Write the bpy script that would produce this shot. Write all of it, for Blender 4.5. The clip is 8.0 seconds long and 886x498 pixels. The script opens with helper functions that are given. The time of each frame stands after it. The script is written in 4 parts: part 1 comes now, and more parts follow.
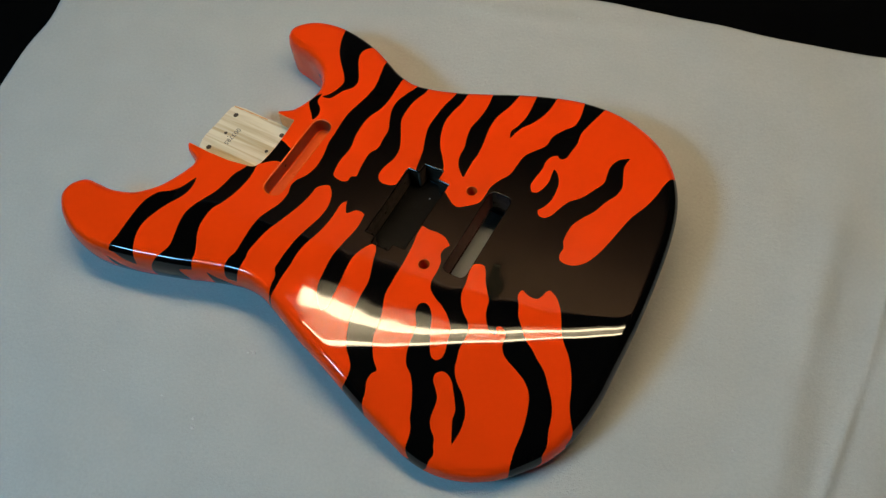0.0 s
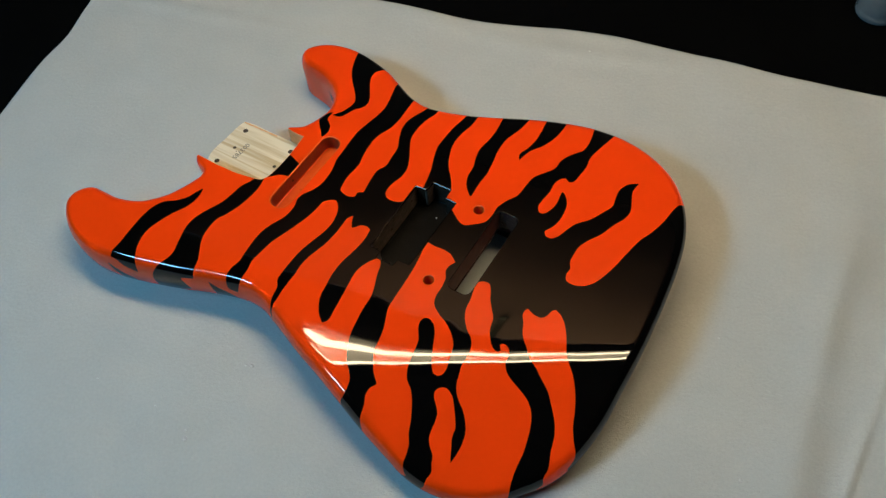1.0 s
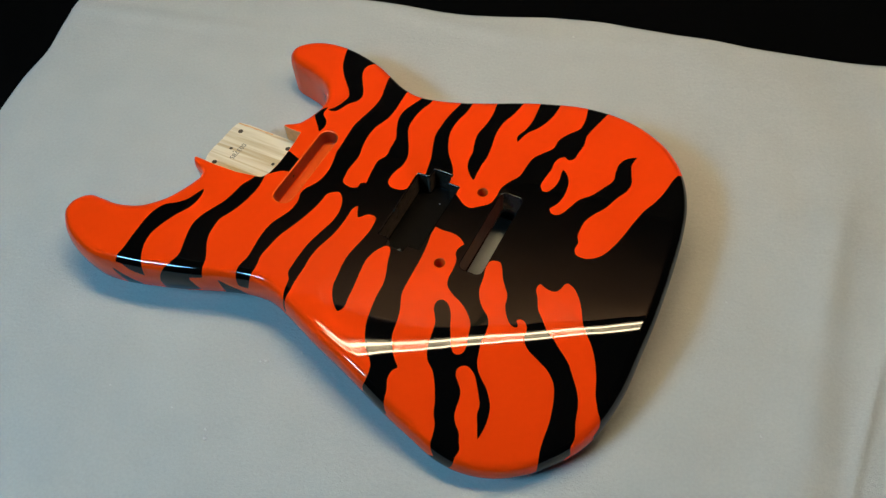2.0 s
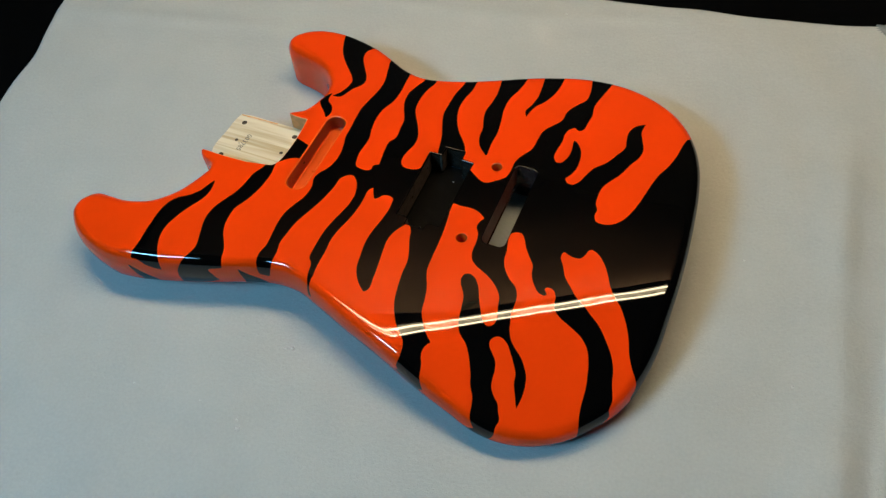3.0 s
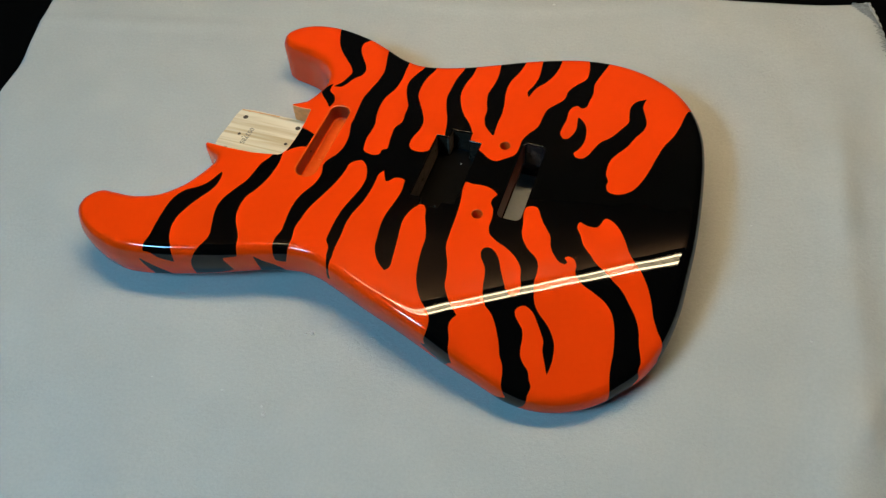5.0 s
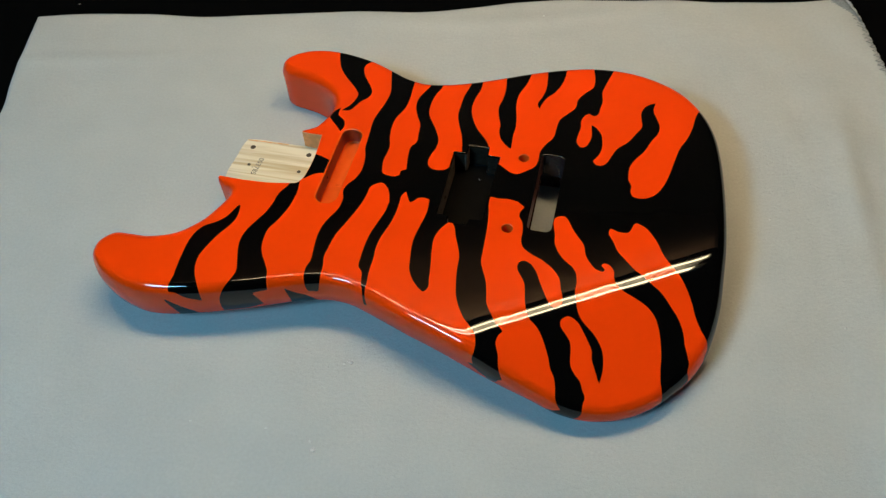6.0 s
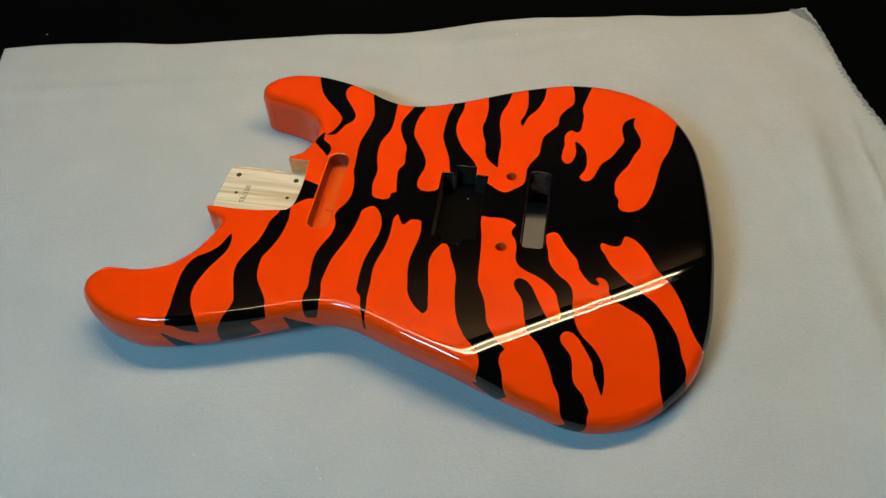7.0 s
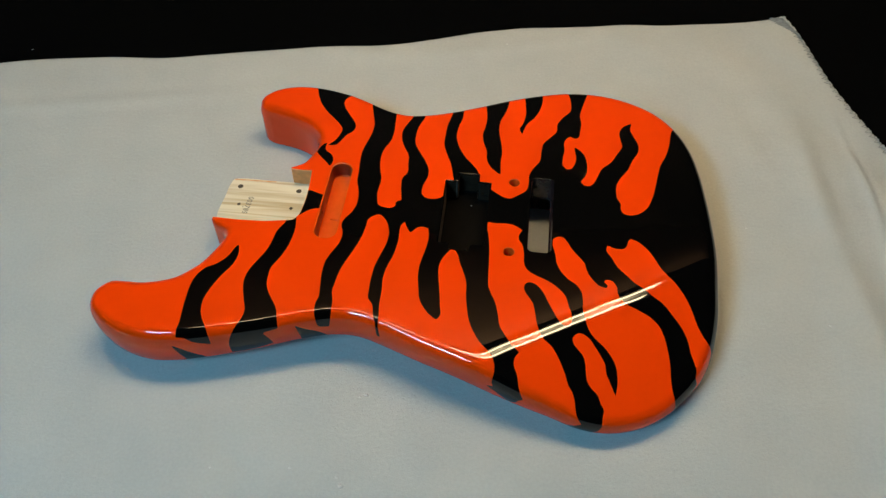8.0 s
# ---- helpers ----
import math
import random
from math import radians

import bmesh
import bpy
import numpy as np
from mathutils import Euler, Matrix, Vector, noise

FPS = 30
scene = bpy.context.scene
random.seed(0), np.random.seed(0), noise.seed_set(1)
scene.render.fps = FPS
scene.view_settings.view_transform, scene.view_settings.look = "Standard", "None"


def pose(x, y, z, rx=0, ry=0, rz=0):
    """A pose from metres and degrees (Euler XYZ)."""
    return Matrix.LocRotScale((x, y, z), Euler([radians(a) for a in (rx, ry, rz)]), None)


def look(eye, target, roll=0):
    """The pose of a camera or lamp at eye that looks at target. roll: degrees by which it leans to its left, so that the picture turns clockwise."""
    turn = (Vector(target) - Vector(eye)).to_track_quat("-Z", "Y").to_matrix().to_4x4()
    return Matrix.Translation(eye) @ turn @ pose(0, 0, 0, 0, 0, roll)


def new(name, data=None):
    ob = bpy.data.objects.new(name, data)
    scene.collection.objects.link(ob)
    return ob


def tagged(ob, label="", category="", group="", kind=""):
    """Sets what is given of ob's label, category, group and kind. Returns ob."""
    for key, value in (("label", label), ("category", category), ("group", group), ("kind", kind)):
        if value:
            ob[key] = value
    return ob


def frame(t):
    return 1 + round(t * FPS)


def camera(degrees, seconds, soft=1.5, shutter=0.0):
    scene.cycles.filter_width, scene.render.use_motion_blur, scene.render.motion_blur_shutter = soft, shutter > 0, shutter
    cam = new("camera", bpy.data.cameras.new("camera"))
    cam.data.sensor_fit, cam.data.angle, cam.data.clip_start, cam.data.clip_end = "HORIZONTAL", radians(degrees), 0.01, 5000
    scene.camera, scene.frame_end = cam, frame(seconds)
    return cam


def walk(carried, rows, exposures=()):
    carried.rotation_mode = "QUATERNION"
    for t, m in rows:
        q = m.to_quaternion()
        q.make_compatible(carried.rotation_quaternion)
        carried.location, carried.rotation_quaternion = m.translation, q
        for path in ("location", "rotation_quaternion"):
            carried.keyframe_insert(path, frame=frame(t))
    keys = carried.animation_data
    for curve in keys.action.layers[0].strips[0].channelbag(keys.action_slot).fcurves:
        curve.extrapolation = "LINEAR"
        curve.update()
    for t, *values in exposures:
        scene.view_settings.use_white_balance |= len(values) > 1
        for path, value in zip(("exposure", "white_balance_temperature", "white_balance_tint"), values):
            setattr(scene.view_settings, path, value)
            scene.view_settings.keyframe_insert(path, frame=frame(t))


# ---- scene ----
cam = camera(56.4, 8.0, soft=1.4)
PATH = [
    (0, (0.195, -0.271, 0.584), (-0.41, 0.536, -1.143), -8.1),
    (0.2, (0.2027, -0.2682, 0.5807), (-0.2373, 0.3003, -0.6206), -7.42),
    (0.5, (0.207, -0.272, 0.575), (-0.443, 0.567, -1.12), -6.3),
    (0.7, (0.2090, -0.2767, 0.5701), (-0.2588, 0.3241, -0.6047), -6.47),
    (1, (0.203, -0.293, 0.562), (-0.462, 0.617, -1.09), -5.5),
    (1.2, (0.2004, -0.3057, 0.5597), (-0.2563, 0.3519, -0.5888), -5.05),
    (1.5, (0.197, -0.32, 0.551), (-0.449, 0.652, -1.073), -5.2),
    (1.7, (0.1920, -0.3247, 0.5528), (-0.2497, 0.3567, -0.5876), -5.53),
    (2.8, (0.1627, -0.3570, 0.5470), (-0.2231, 0.3517, -0.5971), -5.35),
    (3, (0.155, -0.365, 0.541), (-0.383, 0.665, -1.087), -5.6),
    (3.2, (0.1605, -0.3634, 0.5359), (-0.2181, 0.3593, -0.6017), -6.34),
    (3.5, (0.1707, -0.3595, 0.532), (-0.349, 0.68, -1.099), -4.0),
    (3.8, (0.1835, -0.3597, 0.5269), (-0.2124, 0.3610, -0.6062), -4.08),
    (4, (0.177, -0.368, 0.523), (-0.388, 0.676, -1.086), -3.3),
    (4.2, (0.1680, -0.3734, 0.5214), (-0.2350, 0.3599, -0.6010), -4.62),
    (4.5, (0.157, -0.388, 0.519), (-0.407, 0.693, -1.067), -6.3),
    (4.7, (0.1436, -0.4001, 0.5201), (-0.2209, 0.3706, -0.5904), -5.51),
    (5.8, (0.0763, -0.4241, 0.5196), (-0.1871, 0.4022, -0.5794), -3.91),
    (6, (0.061, -0.426, 0.519), (-0.281, 0.767, -1.05), -3.6),
    (6.2, (0.0551, -0.4233, 0.5203), (-0.1742, 0.4135, -0.5784), -3.99),
    (6.5, (0.042, -0.427, 0.529), (-0.232, 0.786, -1.037), -2.8),
    (7, (0.031, -0.43, 0.529), (-0.206, 0.805, -1.026), -2.0),
    (7.5, (0.017, -0.436, 0.535), (-0.178, 0.816, -1.013), -1.1),
    (8, (-0.003, -0.443, 0.529), (-0.152, 0.833, -1.004), -0.0),
]
walk(cam, [(t, look(eye, target, roll)) for t, eye, target, roll in PATH], exposures=[(0.0, -0.50, 6060, 11), (0.5, -0.53, 6080, 11), (1.0, -0.36, 6000, 11), (1.5, -0.25, 6020, 11), (3.0, -0.22, 6110, 10), (4.5, -0.21, 6160, 10), (6.0, -0.20, 6250, 10), (7.0, -0.21, 6400, 11), (8.0, -0.22, 6450, 11)])

# ---------------------------------------------------------------- light
# A dim room at dusk: the world gives next to nothing, a twin-tube bench lamp hangs beyond the body,
# and cool daylight falls in through a high window on the other side.
world = bpy.data.worlds.new("dusk")
scene.world = world
world.use_nodes = True
world.node_tree.nodes["Background"].inputs["Color"].default_value = (0.35, 0.55, 0.9, 1)
world.node_tree.nodes["Background"].inputs["Strength"].default_value = 0.004

TUBE_LIGHT = 52.0       # radiance of the lamp's tubes
WINDOW_LIGHT = 28.5      # watts of sky light through the window
LAMP_AT, LAMP_TURN = (-0.006, 0.2172, 1.00), 8.2      # middle of the bench lamp, degrees about z
WINDOW = (-0.93, -0.95, 1.22)                        # middle of the window's opening in the wall at -x

sky = bpy.data.lights.new("window_daylight", "AREA")
sky.shape, sky.size, sky.size_y, sky.energy, sky.color = "RECTANGLE", 0.52, 0.25, WINDOW_LIGHT, (0.245, 0.64, 0.93)
sky_ob = new("window_daylight", sky)
# the window lies in the room's own turn
sky_ob.matrix_world = pose(0, 0, 0, 0, 0, LAMP_TURN) @ look((WINDOW[0] + 0.02, WINDOW[1], WINDOW[2]), (0.0, 0.0, 0.2))

# ---------------------------------------------------------------- materials
def material(name, color, rough=0.5, metal=0.0, bump=0.0, scale=300.0, vary=0.0, coat=0.0, vary_scale=12.0, spec=0.5):
    """A surface with its colour varied at a coarse and a fine scale, and a fine relief."""
    m = bpy.data.materials.new(name)
    m.use_nodes = True
    nt, b = m.node_tree, m.node_tree.nodes["Principled BSDF"]
    b.inputs["Base Color"].default_value = (*color, 1)
    b.inputs["Roughness"].default_value = rough
    b.inputs["Metallic"].default_value = metal
    b.inputs["Specular IOR Level"].default_value = spec
    b.inputs["Coat Weight"].default_value = coat
    b.inputs["Coat Roughness"].default_value = 0.02
    at = nt.nodes.new("ShaderNodeTexCoord")
    if vary:
        coarse, fine = nt.nodes.new("ShaderNodeTexNoise"), nt.nodes.new("ShaderNodeTexNoise")
        coarse.inputs["Scale"].default_value, fine.inputs["Scale"].default_value = vary_scale, scale
        coarse.inputs["Detail"].default_value = 4
        for n in (coarse, fine):
            nt.links.new(at.outputs["Object"], n.inputs["Vector"])
        add = nt.nodes.new("ShaderNodeMath")
        add.operation = "ADD"
        nt.links.new(coarse.outputs["Fac"], add.inputs[0])
        nt.links.new(fine.outputs["Fac"], add.inputs[1])
        ramp = nt.nodes.new("ShaderNodeMapRange")
        ramp.inputs["From Min"].default_value, ramp.inputs["From Max"].default_value = 0.6, 1.4
        ramp.inputs["To Min"].default_value, ramp.inputs["To Max"].default_value = 1 - vary, 1 + vary
        nt.links.new(add.outputs[0], ramp.inputs["Value"])
        mix = nt.nodes.new("ShaderNodeVectorMath")
        mix.operation = "SCALE"
        mix.inputs[0].default_value = color
        nt.links.new(ramp.outputs["Result"], mix.inputs["Scale"])
        nt.links.new(mix.outputs["Vector"], b.inputs["Base Color"])
    if bump:
        n, relief = nt.nodes.new("ShaderNodeTexNoise"), nt.nodes.new("ShaderNodeBump")
        n.inputs["Scale"].default_value, n.inputs["Detail"].default_value = scale, 3
        nt.links.new(at.outputs["Object"], n.inputs["Vector"])
        nt.links.new(n.outputs["Fac"], relief.inputs["Height"])
        relief.inputs["Strength"].default_value, relief.inputs["Distance"].default_value = bump, 0.001
        nt.links.new(relief.outputs["Normal"], b.inputs["Normal"])
    return m


def lacquer(name, color, wave=0.08):
    """Thick polished clear coat over colour, with the faint waviness of a hand-sanded finish."""
    m = material(name, color, rough=0.035, vary=0.02, vary_scale=9.0, scale=60.0)
    nt, b = m.node_tree, m.node_tree.nodes["Principled BSDF"]
    at, n, relief = nt.nodes.new("ShaderNodeTexCoord"), nt.nodes.new("ShaderNodeTexNoise"), nt.nodes.new("ShaderNodeBump")
    n.inputs["Scale"].default_value, n.inputs["Detail"].default_value = 22.0, 1.0
    relief.inputs["Strength"].default_value, relief.inputs["Distance"].default_value = wave, 0.004
    nt.links.new(at.outputs["Object"], n.inputs["Vector"])
    nt.links.new(n.outputs["Fac"], relief.inputs["Height"])
    nt.links.new(relief.outputs["Normal"], b.inputs["Normal"])
    return m


def glow(name, color, strength):
    m = bpy.data.materials.new(name)
    m.use_nodes = True
    b = m.node_tree.nodes["Principled BSDF"]
    b.inputs["Base Color"].default_value = (0.8, 0.8, 0.8, 1)
    b.inputs["Emission Color"].default_value = (*color, 1)
    b.inputs["Emission Strength"].default_value = strength
    return m


def wood(name, light, dark, along=(1.0, 14.0, 14.0), rough=0.55):
    """Bare timber: long grain streaks along x, with fine pores."""
    m = material(name, light, rough=rough, bump=0.15, scale=900.0)
    nt, b = m.node_tree, m.node_tree.nodes["Principled BSDF"]
    at, mp, n, ramp = (nt.nodes.new(k) for k in ("ShaderNodeTexCoord", "ShaderNodeMapping", "ShaderNodeTexNoise", "ShaderNodeValToRGB"))
    mp.inputs["Scale"].default_value = along
    n.inputs["Scale"].default_value, n.inputs["Detail"].default_value, n.inputs["Distortion"].default_value = 11.0, 5.0, 0.5
    nt.links.new(at.outputs["Object"], mp.inputs["Vector"])
    nt.links.new(mp.outputs["Vector"], n.inputs["Vector"])
    nt.links.new(n.outputs["Fac"], ramp.inputs["Fac"])
    ramp.color_ramp.elements[0].position, ramp.color_ramp.elements[0].color = 0.36, (*dark, 1)
    ramp.color_ramp.elements[1].position, ramp.color_ramp.elements[1].color = 0.56, (*light, 1)
    nt.links.new(ramp.outputs["Color"], b.inputs["Base Color"])
    return m


ORANGE = lacquer("orange_lacquer", (0.83, 0.047, 0.0008))
BLACK = lacquer("black_lacquer", (0.0015, 0.0013, 0.0012))
CAVITY_BLACK = material("black_cavity_paint", (0.024, 0.014, 0.009), rough=0.22, bump=0.8, scale=180.0, vary=0.3, spec=0.32)
CAVITY_FLOOR = material("black_cavity_floor", (0.0025, 0.002, 0.0016), rough=0.3, bump=0.35, scale=120.0, vary=0.3, spec=0.07)
CAVITY_BROWN = material("stained_cavity_wall", (0.032, 0.014, 0.014), rough=0.22, bump=0.6, scale=160.0, vary=0.6, vary_scale=70.0, spec=0.5)
SLOT_WALL = material("darker_orange_paint", (0.24, 0.022, 0.003), rough=0.4, bump=0.15, scale=200.0, vary=0.12)
BARE_STAIN = material("brown_routed_wall", (0.115, 0.080, 0.060), rough=0.4, bump=1.0, scale=240.0, vary=0.6, vary_scale=110.0)
RED_STAIN = material("red_brown_routed_wall", (0.17, 0.056, 0.036), rough=0.45, bump=0.3, scale=160.0, vary=0.3, vary_scale=40.0)
CAVITY_ORANGE = material("orange_cavity_paint", (0.72, 0.085, 0.006), rough=0.25, bump=0.1, scale=200.0, vary=0.06)
ASH = wood("bare_ash", (0.72, 0.61, 0.44), (0.50, 0.36, 0.20), along=(0.8, 16.0, 16.0))
INK = material("stamp_ink", (0.07, 0.06, 0.06), rough=0.7, vary=0.3, scale=900.0)
DARK_HOLE = material("drilled_wood_hole_shade", (0.05, 0.03, 0.015), rough=0.8, vary=0.3)
TERRY = material("white_fleece", (0.41, 0.41, 0.395), rough=0.95, vary=0.07, scale=420.0, vary_scale=16.0, spec=0.05)
# nap of the fleece: short fibres, small pills and a slow unevenness
nt = TERRY.node_tree
at = nt.nodes.new("ShaderNodeTexCoord")
relief = None
for size, strength, depth in ((55.0, 0.16, 0.0030), (300.0, 0.34, 0.0011), (1100.0, 0.6, 0.0006)):
    n, r = nt.nodes.new("ShaderNodeTexNoise"), nt.nodes.new("ShaderNodeBump")
    n.inputs["Scale"].default_value, n.inputs["Detail"].default_value, n.inputs["Roughness"].default_value = size, 3.0, 0.6
    nt.links.new(at.outputs["Object"], n.inputs["Vector"])
    nt.links.new(n.outputs["Fac"], r.inputs["Height"])
    r.inputs["Strength"].default_value, r.inputs["Distance"].default_value = strength, depth
    if relief:
        nt.links.new(relief.outputs["Normal"], r.inputs["Normal"])
    relief = r
nt.links.new(relief.outputs["Normal"], nt.nodes["Principled BSDF"].inputs["Normal"])
THREAD = material("grey_thread", (0.235, 0.235, 0.23), rough=0.9, bump=0.3, vary=0.15)
BAND = material("overcast_band", (0.19, 0.205, 0.21), rough=1.0, bump=0.9, scale=900.0, vary=0.4, vary_scale=260.0)
HEM = material("hem_thread", (0.36, 0.36, 0.35), rough=1.0, bump=0.8, scale=1200.0, vary=0.2, vary_scale=300.0)
OVERSPRAY = material("overspray_on_wood", (0.70, 0.27, 0.085), rough=0.55, vary=0.25, scale=200.0, vary_scale=60.0)
LINT = material("white_lint", (0.50, 0.50, 0.49), rough=1.0, vary=0.1)
TABLE = material("black_table", (0.0013, 0.0013, 0.0013), rough=0.85, vary=0.25, scale=80.0, bump=0.1, spec=0.02)
PLASTER = material("beige_board", (0.66, 0.44, 0.33), rough=0.7, vary=0.12, bump=0.2, scale=120.0, vary_scale=3.0)
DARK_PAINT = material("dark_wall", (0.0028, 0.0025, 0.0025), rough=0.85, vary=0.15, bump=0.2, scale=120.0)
STRAP_PAINT = material("strap_paint", (0.21, 0.215, 0.15), rough=0.5, vary=0.1, bump=0.1)
LAMP_WHITE = material("white_enamel", (0.62, 0.61, 0.58), rough=0.35, vary=0.04)
LAMP_BLACK = material("black_enamel", (0.01, 0.01, 0.01), rough=0.5, vary=0.1)
FRAME_GREY = material("window_frame_paint", (0.25, 0.25, 0.25), rough=0.5, vary=0.05)
TUBE = glow("lit_tube", (1.0, 0.78, 0.455), TUBE_LIGHT)
STEEL = material("polished_tin", (0.40, 0.40, 0.38), rough=0.25, metal=0.6, vary=0.15, bump=0.2, scale=90.0)


# ---------------------------------------------------------------- helpers of this scene
def mesh_part(name, verts, faces, material, parent=None, label="", normals=None, smooth=True):
    """One mesh object from arrays, in metres, under a thing or a part."""
    me = bpy.data.meshes.new(name)
    me.from_pydata([tuple(v) for v in verts], [], [tuple(f) for f in faces])
    me.update()
    if smooth:
        me.polygons.foreach_set("use_smooth", [True] * len(me.polygons))
    if normals is not None:
        me.normals_split_custom_set_from_vertices([tuple(n) for n in normals])
    me.materials.append(material)
    ob = new(name, me)
    ob.parent = parent
    return tagged(ob, label)


def part(name, bm, material, parent=None, label="", smooth=True):
    me = bpy.data.meshes.new(name)
    bm.to_mesh(me)
    bm.free()
    if smooth:
        me.polygons.foreach_set("use_smooth", [True] * len(me.polygons))
    me.materials.append(material)
    ob = new(name, me)
    ob.parent = parent
    return tagged(ob, label)


def thing(name, label, category, group="", at=(0, 0, 0)):
    ob = new(name)
    ob.empty_display_size = 0.02
    ob.location = at
    return tagged(ob, label, category, group)


def box(bm, x0, x1, y0, y1, z0, z1, bevel=0.0):
    """A bevelled box added to bm."""
    made = bmesh.ops.create_cube(bm, size=1)["verts"]
    for v in made:
        v.co = Vector((x0 + (v.co.x + 0.5) * (x1 - x0), y0 + (v.co.y + 0.5) * (y1 - y0), z0 + (v.co.z + 0.5) * (z1 - z0)))
    if bevel:
        edges = list({e for v in made for e in v.link_edges})
        bmesh.ops.bevel(bm, geom=edges, offset=bevel, segments=2, affect="EDGES", profile=0.5)
    return bm


def rod(bm, a, b, r, sides=16, caps=True):
    """A round bar from a to b added to bm."""
    a, b = Vector(a), Vector(b)
    m = Matrix.Translation((a + b) / 2) @ (b - a).to_track_quat("Z", "Y").to_matrix().to_4x4()
    bmesh.ops.create_cone(bm, cap_ends=caps, segments=sides, radius1=r, radius2=r, depth=(b - a).length, matrix=m)
    return bm


def curve_through(points, steps=6, sharp=60, closed=True):
    """A smooth line through plan points in mm; turns above sharp degrees stay corners."""
    p = np.array(points, float)
    n = len(p)
    tan = np.zeros_like(p)
    for i in range(n):
        a, b = p[i] - p[i - 1], p[(i + 1) % n] - p[i]
        la, lb = np.hypot(*a), np.hypot(*b)
        turn = np.degrees(np.arccos(np.clip(a @ b / (la * lb + 1e-12), -1, 1)))
        tan[i] = 0 if turn > sharp else (a / la * lb + b / lb * la) / (la + lb)
    out = []
    for i in range(n):
        a, b = p[i], p[(i + 1) % n]
        length = np.hypot(*(b - a))
        m0, m1 = tan[i] * length, tan[(i + 1) % n] * length
        for k in range(steps):
            u = k / steps
            out.append((2 * u**3 - 3 * u**2 + 1) * a + (u**3 - 2 * u**2 + u) * m0 + (3 * u**2 - 2 * u**3) * b + (u**3 - u**2) * m1)
    return np.array(out)


def inside_by(q, poly):
    """Signed distance of plan points to a closed line: positive inside."""
    best, inside = np.full(len(q), 1e9), np.zeros(len(q), bool)
    for i in range(len(poly)):
        a, b = poly[i - 1], poly[i]
        ab = b - a
        sq = ab @ ab
        if sq < 1e-12:
            continue
        wx, wy = q[:, 0] - a[0], q[:, 1] - a[1]
        u = np.clip((wx * ab[0] + wy * ab[1]) / sq, 0, 1)
        best = np.minimum(best, (wx - u * ab[0]) ** 2 + (wy - u * ab[1]) ** 2)
        if a[1] != b[1]:
            inside ^= ((a[1] > q[:, 1]) != (b[1] > q[:, 1])) & (q[:, 0] < (b[0] - a[0]) * (q[:, 1] - a[1]) / (b[1] - a[1]) + a[0])
    return np.where(inside, 1, -1) * np.sqrt(best)


def inside_near(q, poly, margin=4.0):
    """The same, worked out only round the line's own box."""
    out = np.full(len(q), -margin)
    lo, hi = poly.min(0) - margin, poly.max(0) + margin
    near = ((q > lo) & (q < hi)).all(1)
    if near.any():
        out[near] = inside_by(q[near], poly)
    return out


def rounded_rect(x0, x1, y0, y1, r, steps=6):
    pts = []
    for cx, cy, a0 in ((x1 - r, y1 - r, 0), (x0 + r, y1 - r, 90), (x0 + r, y0 + r, 180), (x1 - r, y0 + r, 270)):
        for k in range(steps + 1):
            a = radians(a0 + 90 * k / steps)
            pts.append((cx + r * math.cos(a), cy + r * math.sin(a)))
    return np.array(pts)


def cut(data, tris, f):
    """Cuts triangles along f = 0. data: a row of values a vertex. Returns the new rows and the triangles on either side."""
    sign = f[tris] > 0
    count = sign.sum(1)
    whole_in, whole_out = tris[count == 3], tris[count == 0]
    rows, extra, known = data, [], {}
    ins, outs = [], []

    def cross(a, b):
        key = (a, b) if a < b else (b, a)
        if key not in known:
            i, j = key
            u = f[i] / (f[i] - f[j])
            known[key] = len(data) + len(extra)
            extra.append(data[i] + (data[j] - data[i]) * u)
        return known[key]

    for tri, s in zip(tris[(count == 1) | (count == 2)].tolist(), sign[(count == 1) | (count == 2)].tolist()):
        odd = s.index(True) if sum(s) == 1 else s.index(False)
        a, b, c = tri[odd], tri[(odd + 1) % 3], tri[(odd + 2) % 3]
        ab, ca = cross(a, b), cross(a, c)
        lone, pair = (ins, outs) if sum(s) == 1 else (outs, ins)
        lone.append((a, ab, ca))
        pair += [(ab, b, c), (ab, c, ca)]
    if extra:
        rows = np.vstack([data, np.array(extra)])
    join = lambda whole, some: np.vstack([whole, np.array(some, int).reshape(-1, 3)])
    return rows, join(whole_in, ins), join(whole_out, outs)


def compact(tris):
    """The vertices that triangles use, and the triangles on those alone."""
    used, back = np.unique(tris, return_inverse=True)
    return used, back.reshape(-1, 3)


def islands(tris, count):
    """A number for each triangle's connected piece."""
    root = np.arange(count)
    while True:
        low = np.minimum(np.minimum(root[tris[:, 0]], root[tris[:, 1]]), root[tris[:, 2]])
        after = root.copy()
        for k in range(3):
            np.minimum.at(after, tris[:, k], low)
        after = after[after]
        if (after == root).all():
            return root[tris[:, 0]]
        root = after


def border_loops(tris):
    """The closed lines of edges that only one triangle uses, in order."""
    e = np.vstack([tris[:, [0, 1]], tris[:, [1, 2]], tris[:, [2, 0]]])
    have = set(map(tuple, e.tolist()))
    follow = {a: b for a, b in have if (b, a) not in have}
    loops = []
    while follow:
        start, at = next(iter(follow.items()))
        loop = [start]
        del follow[start]
        while at != start and at in follow:
            loop.append(at)
            at = follow.pop(at)
        loops.append(np.array(loop))
    return loops

# ---------------------------------------------------------------- the room
TABLE_TOP = -0.0045
FLOOR = TABLE_TOP - 0.75
X0, X1, Y0, Y1, CEIL = -0.98, 2.2, -2.4, 0.90, 1.95
ROOM = pose(0, 0, 0, 0, 0, LAMP_TURN)      # the room and the table stand turned to the body


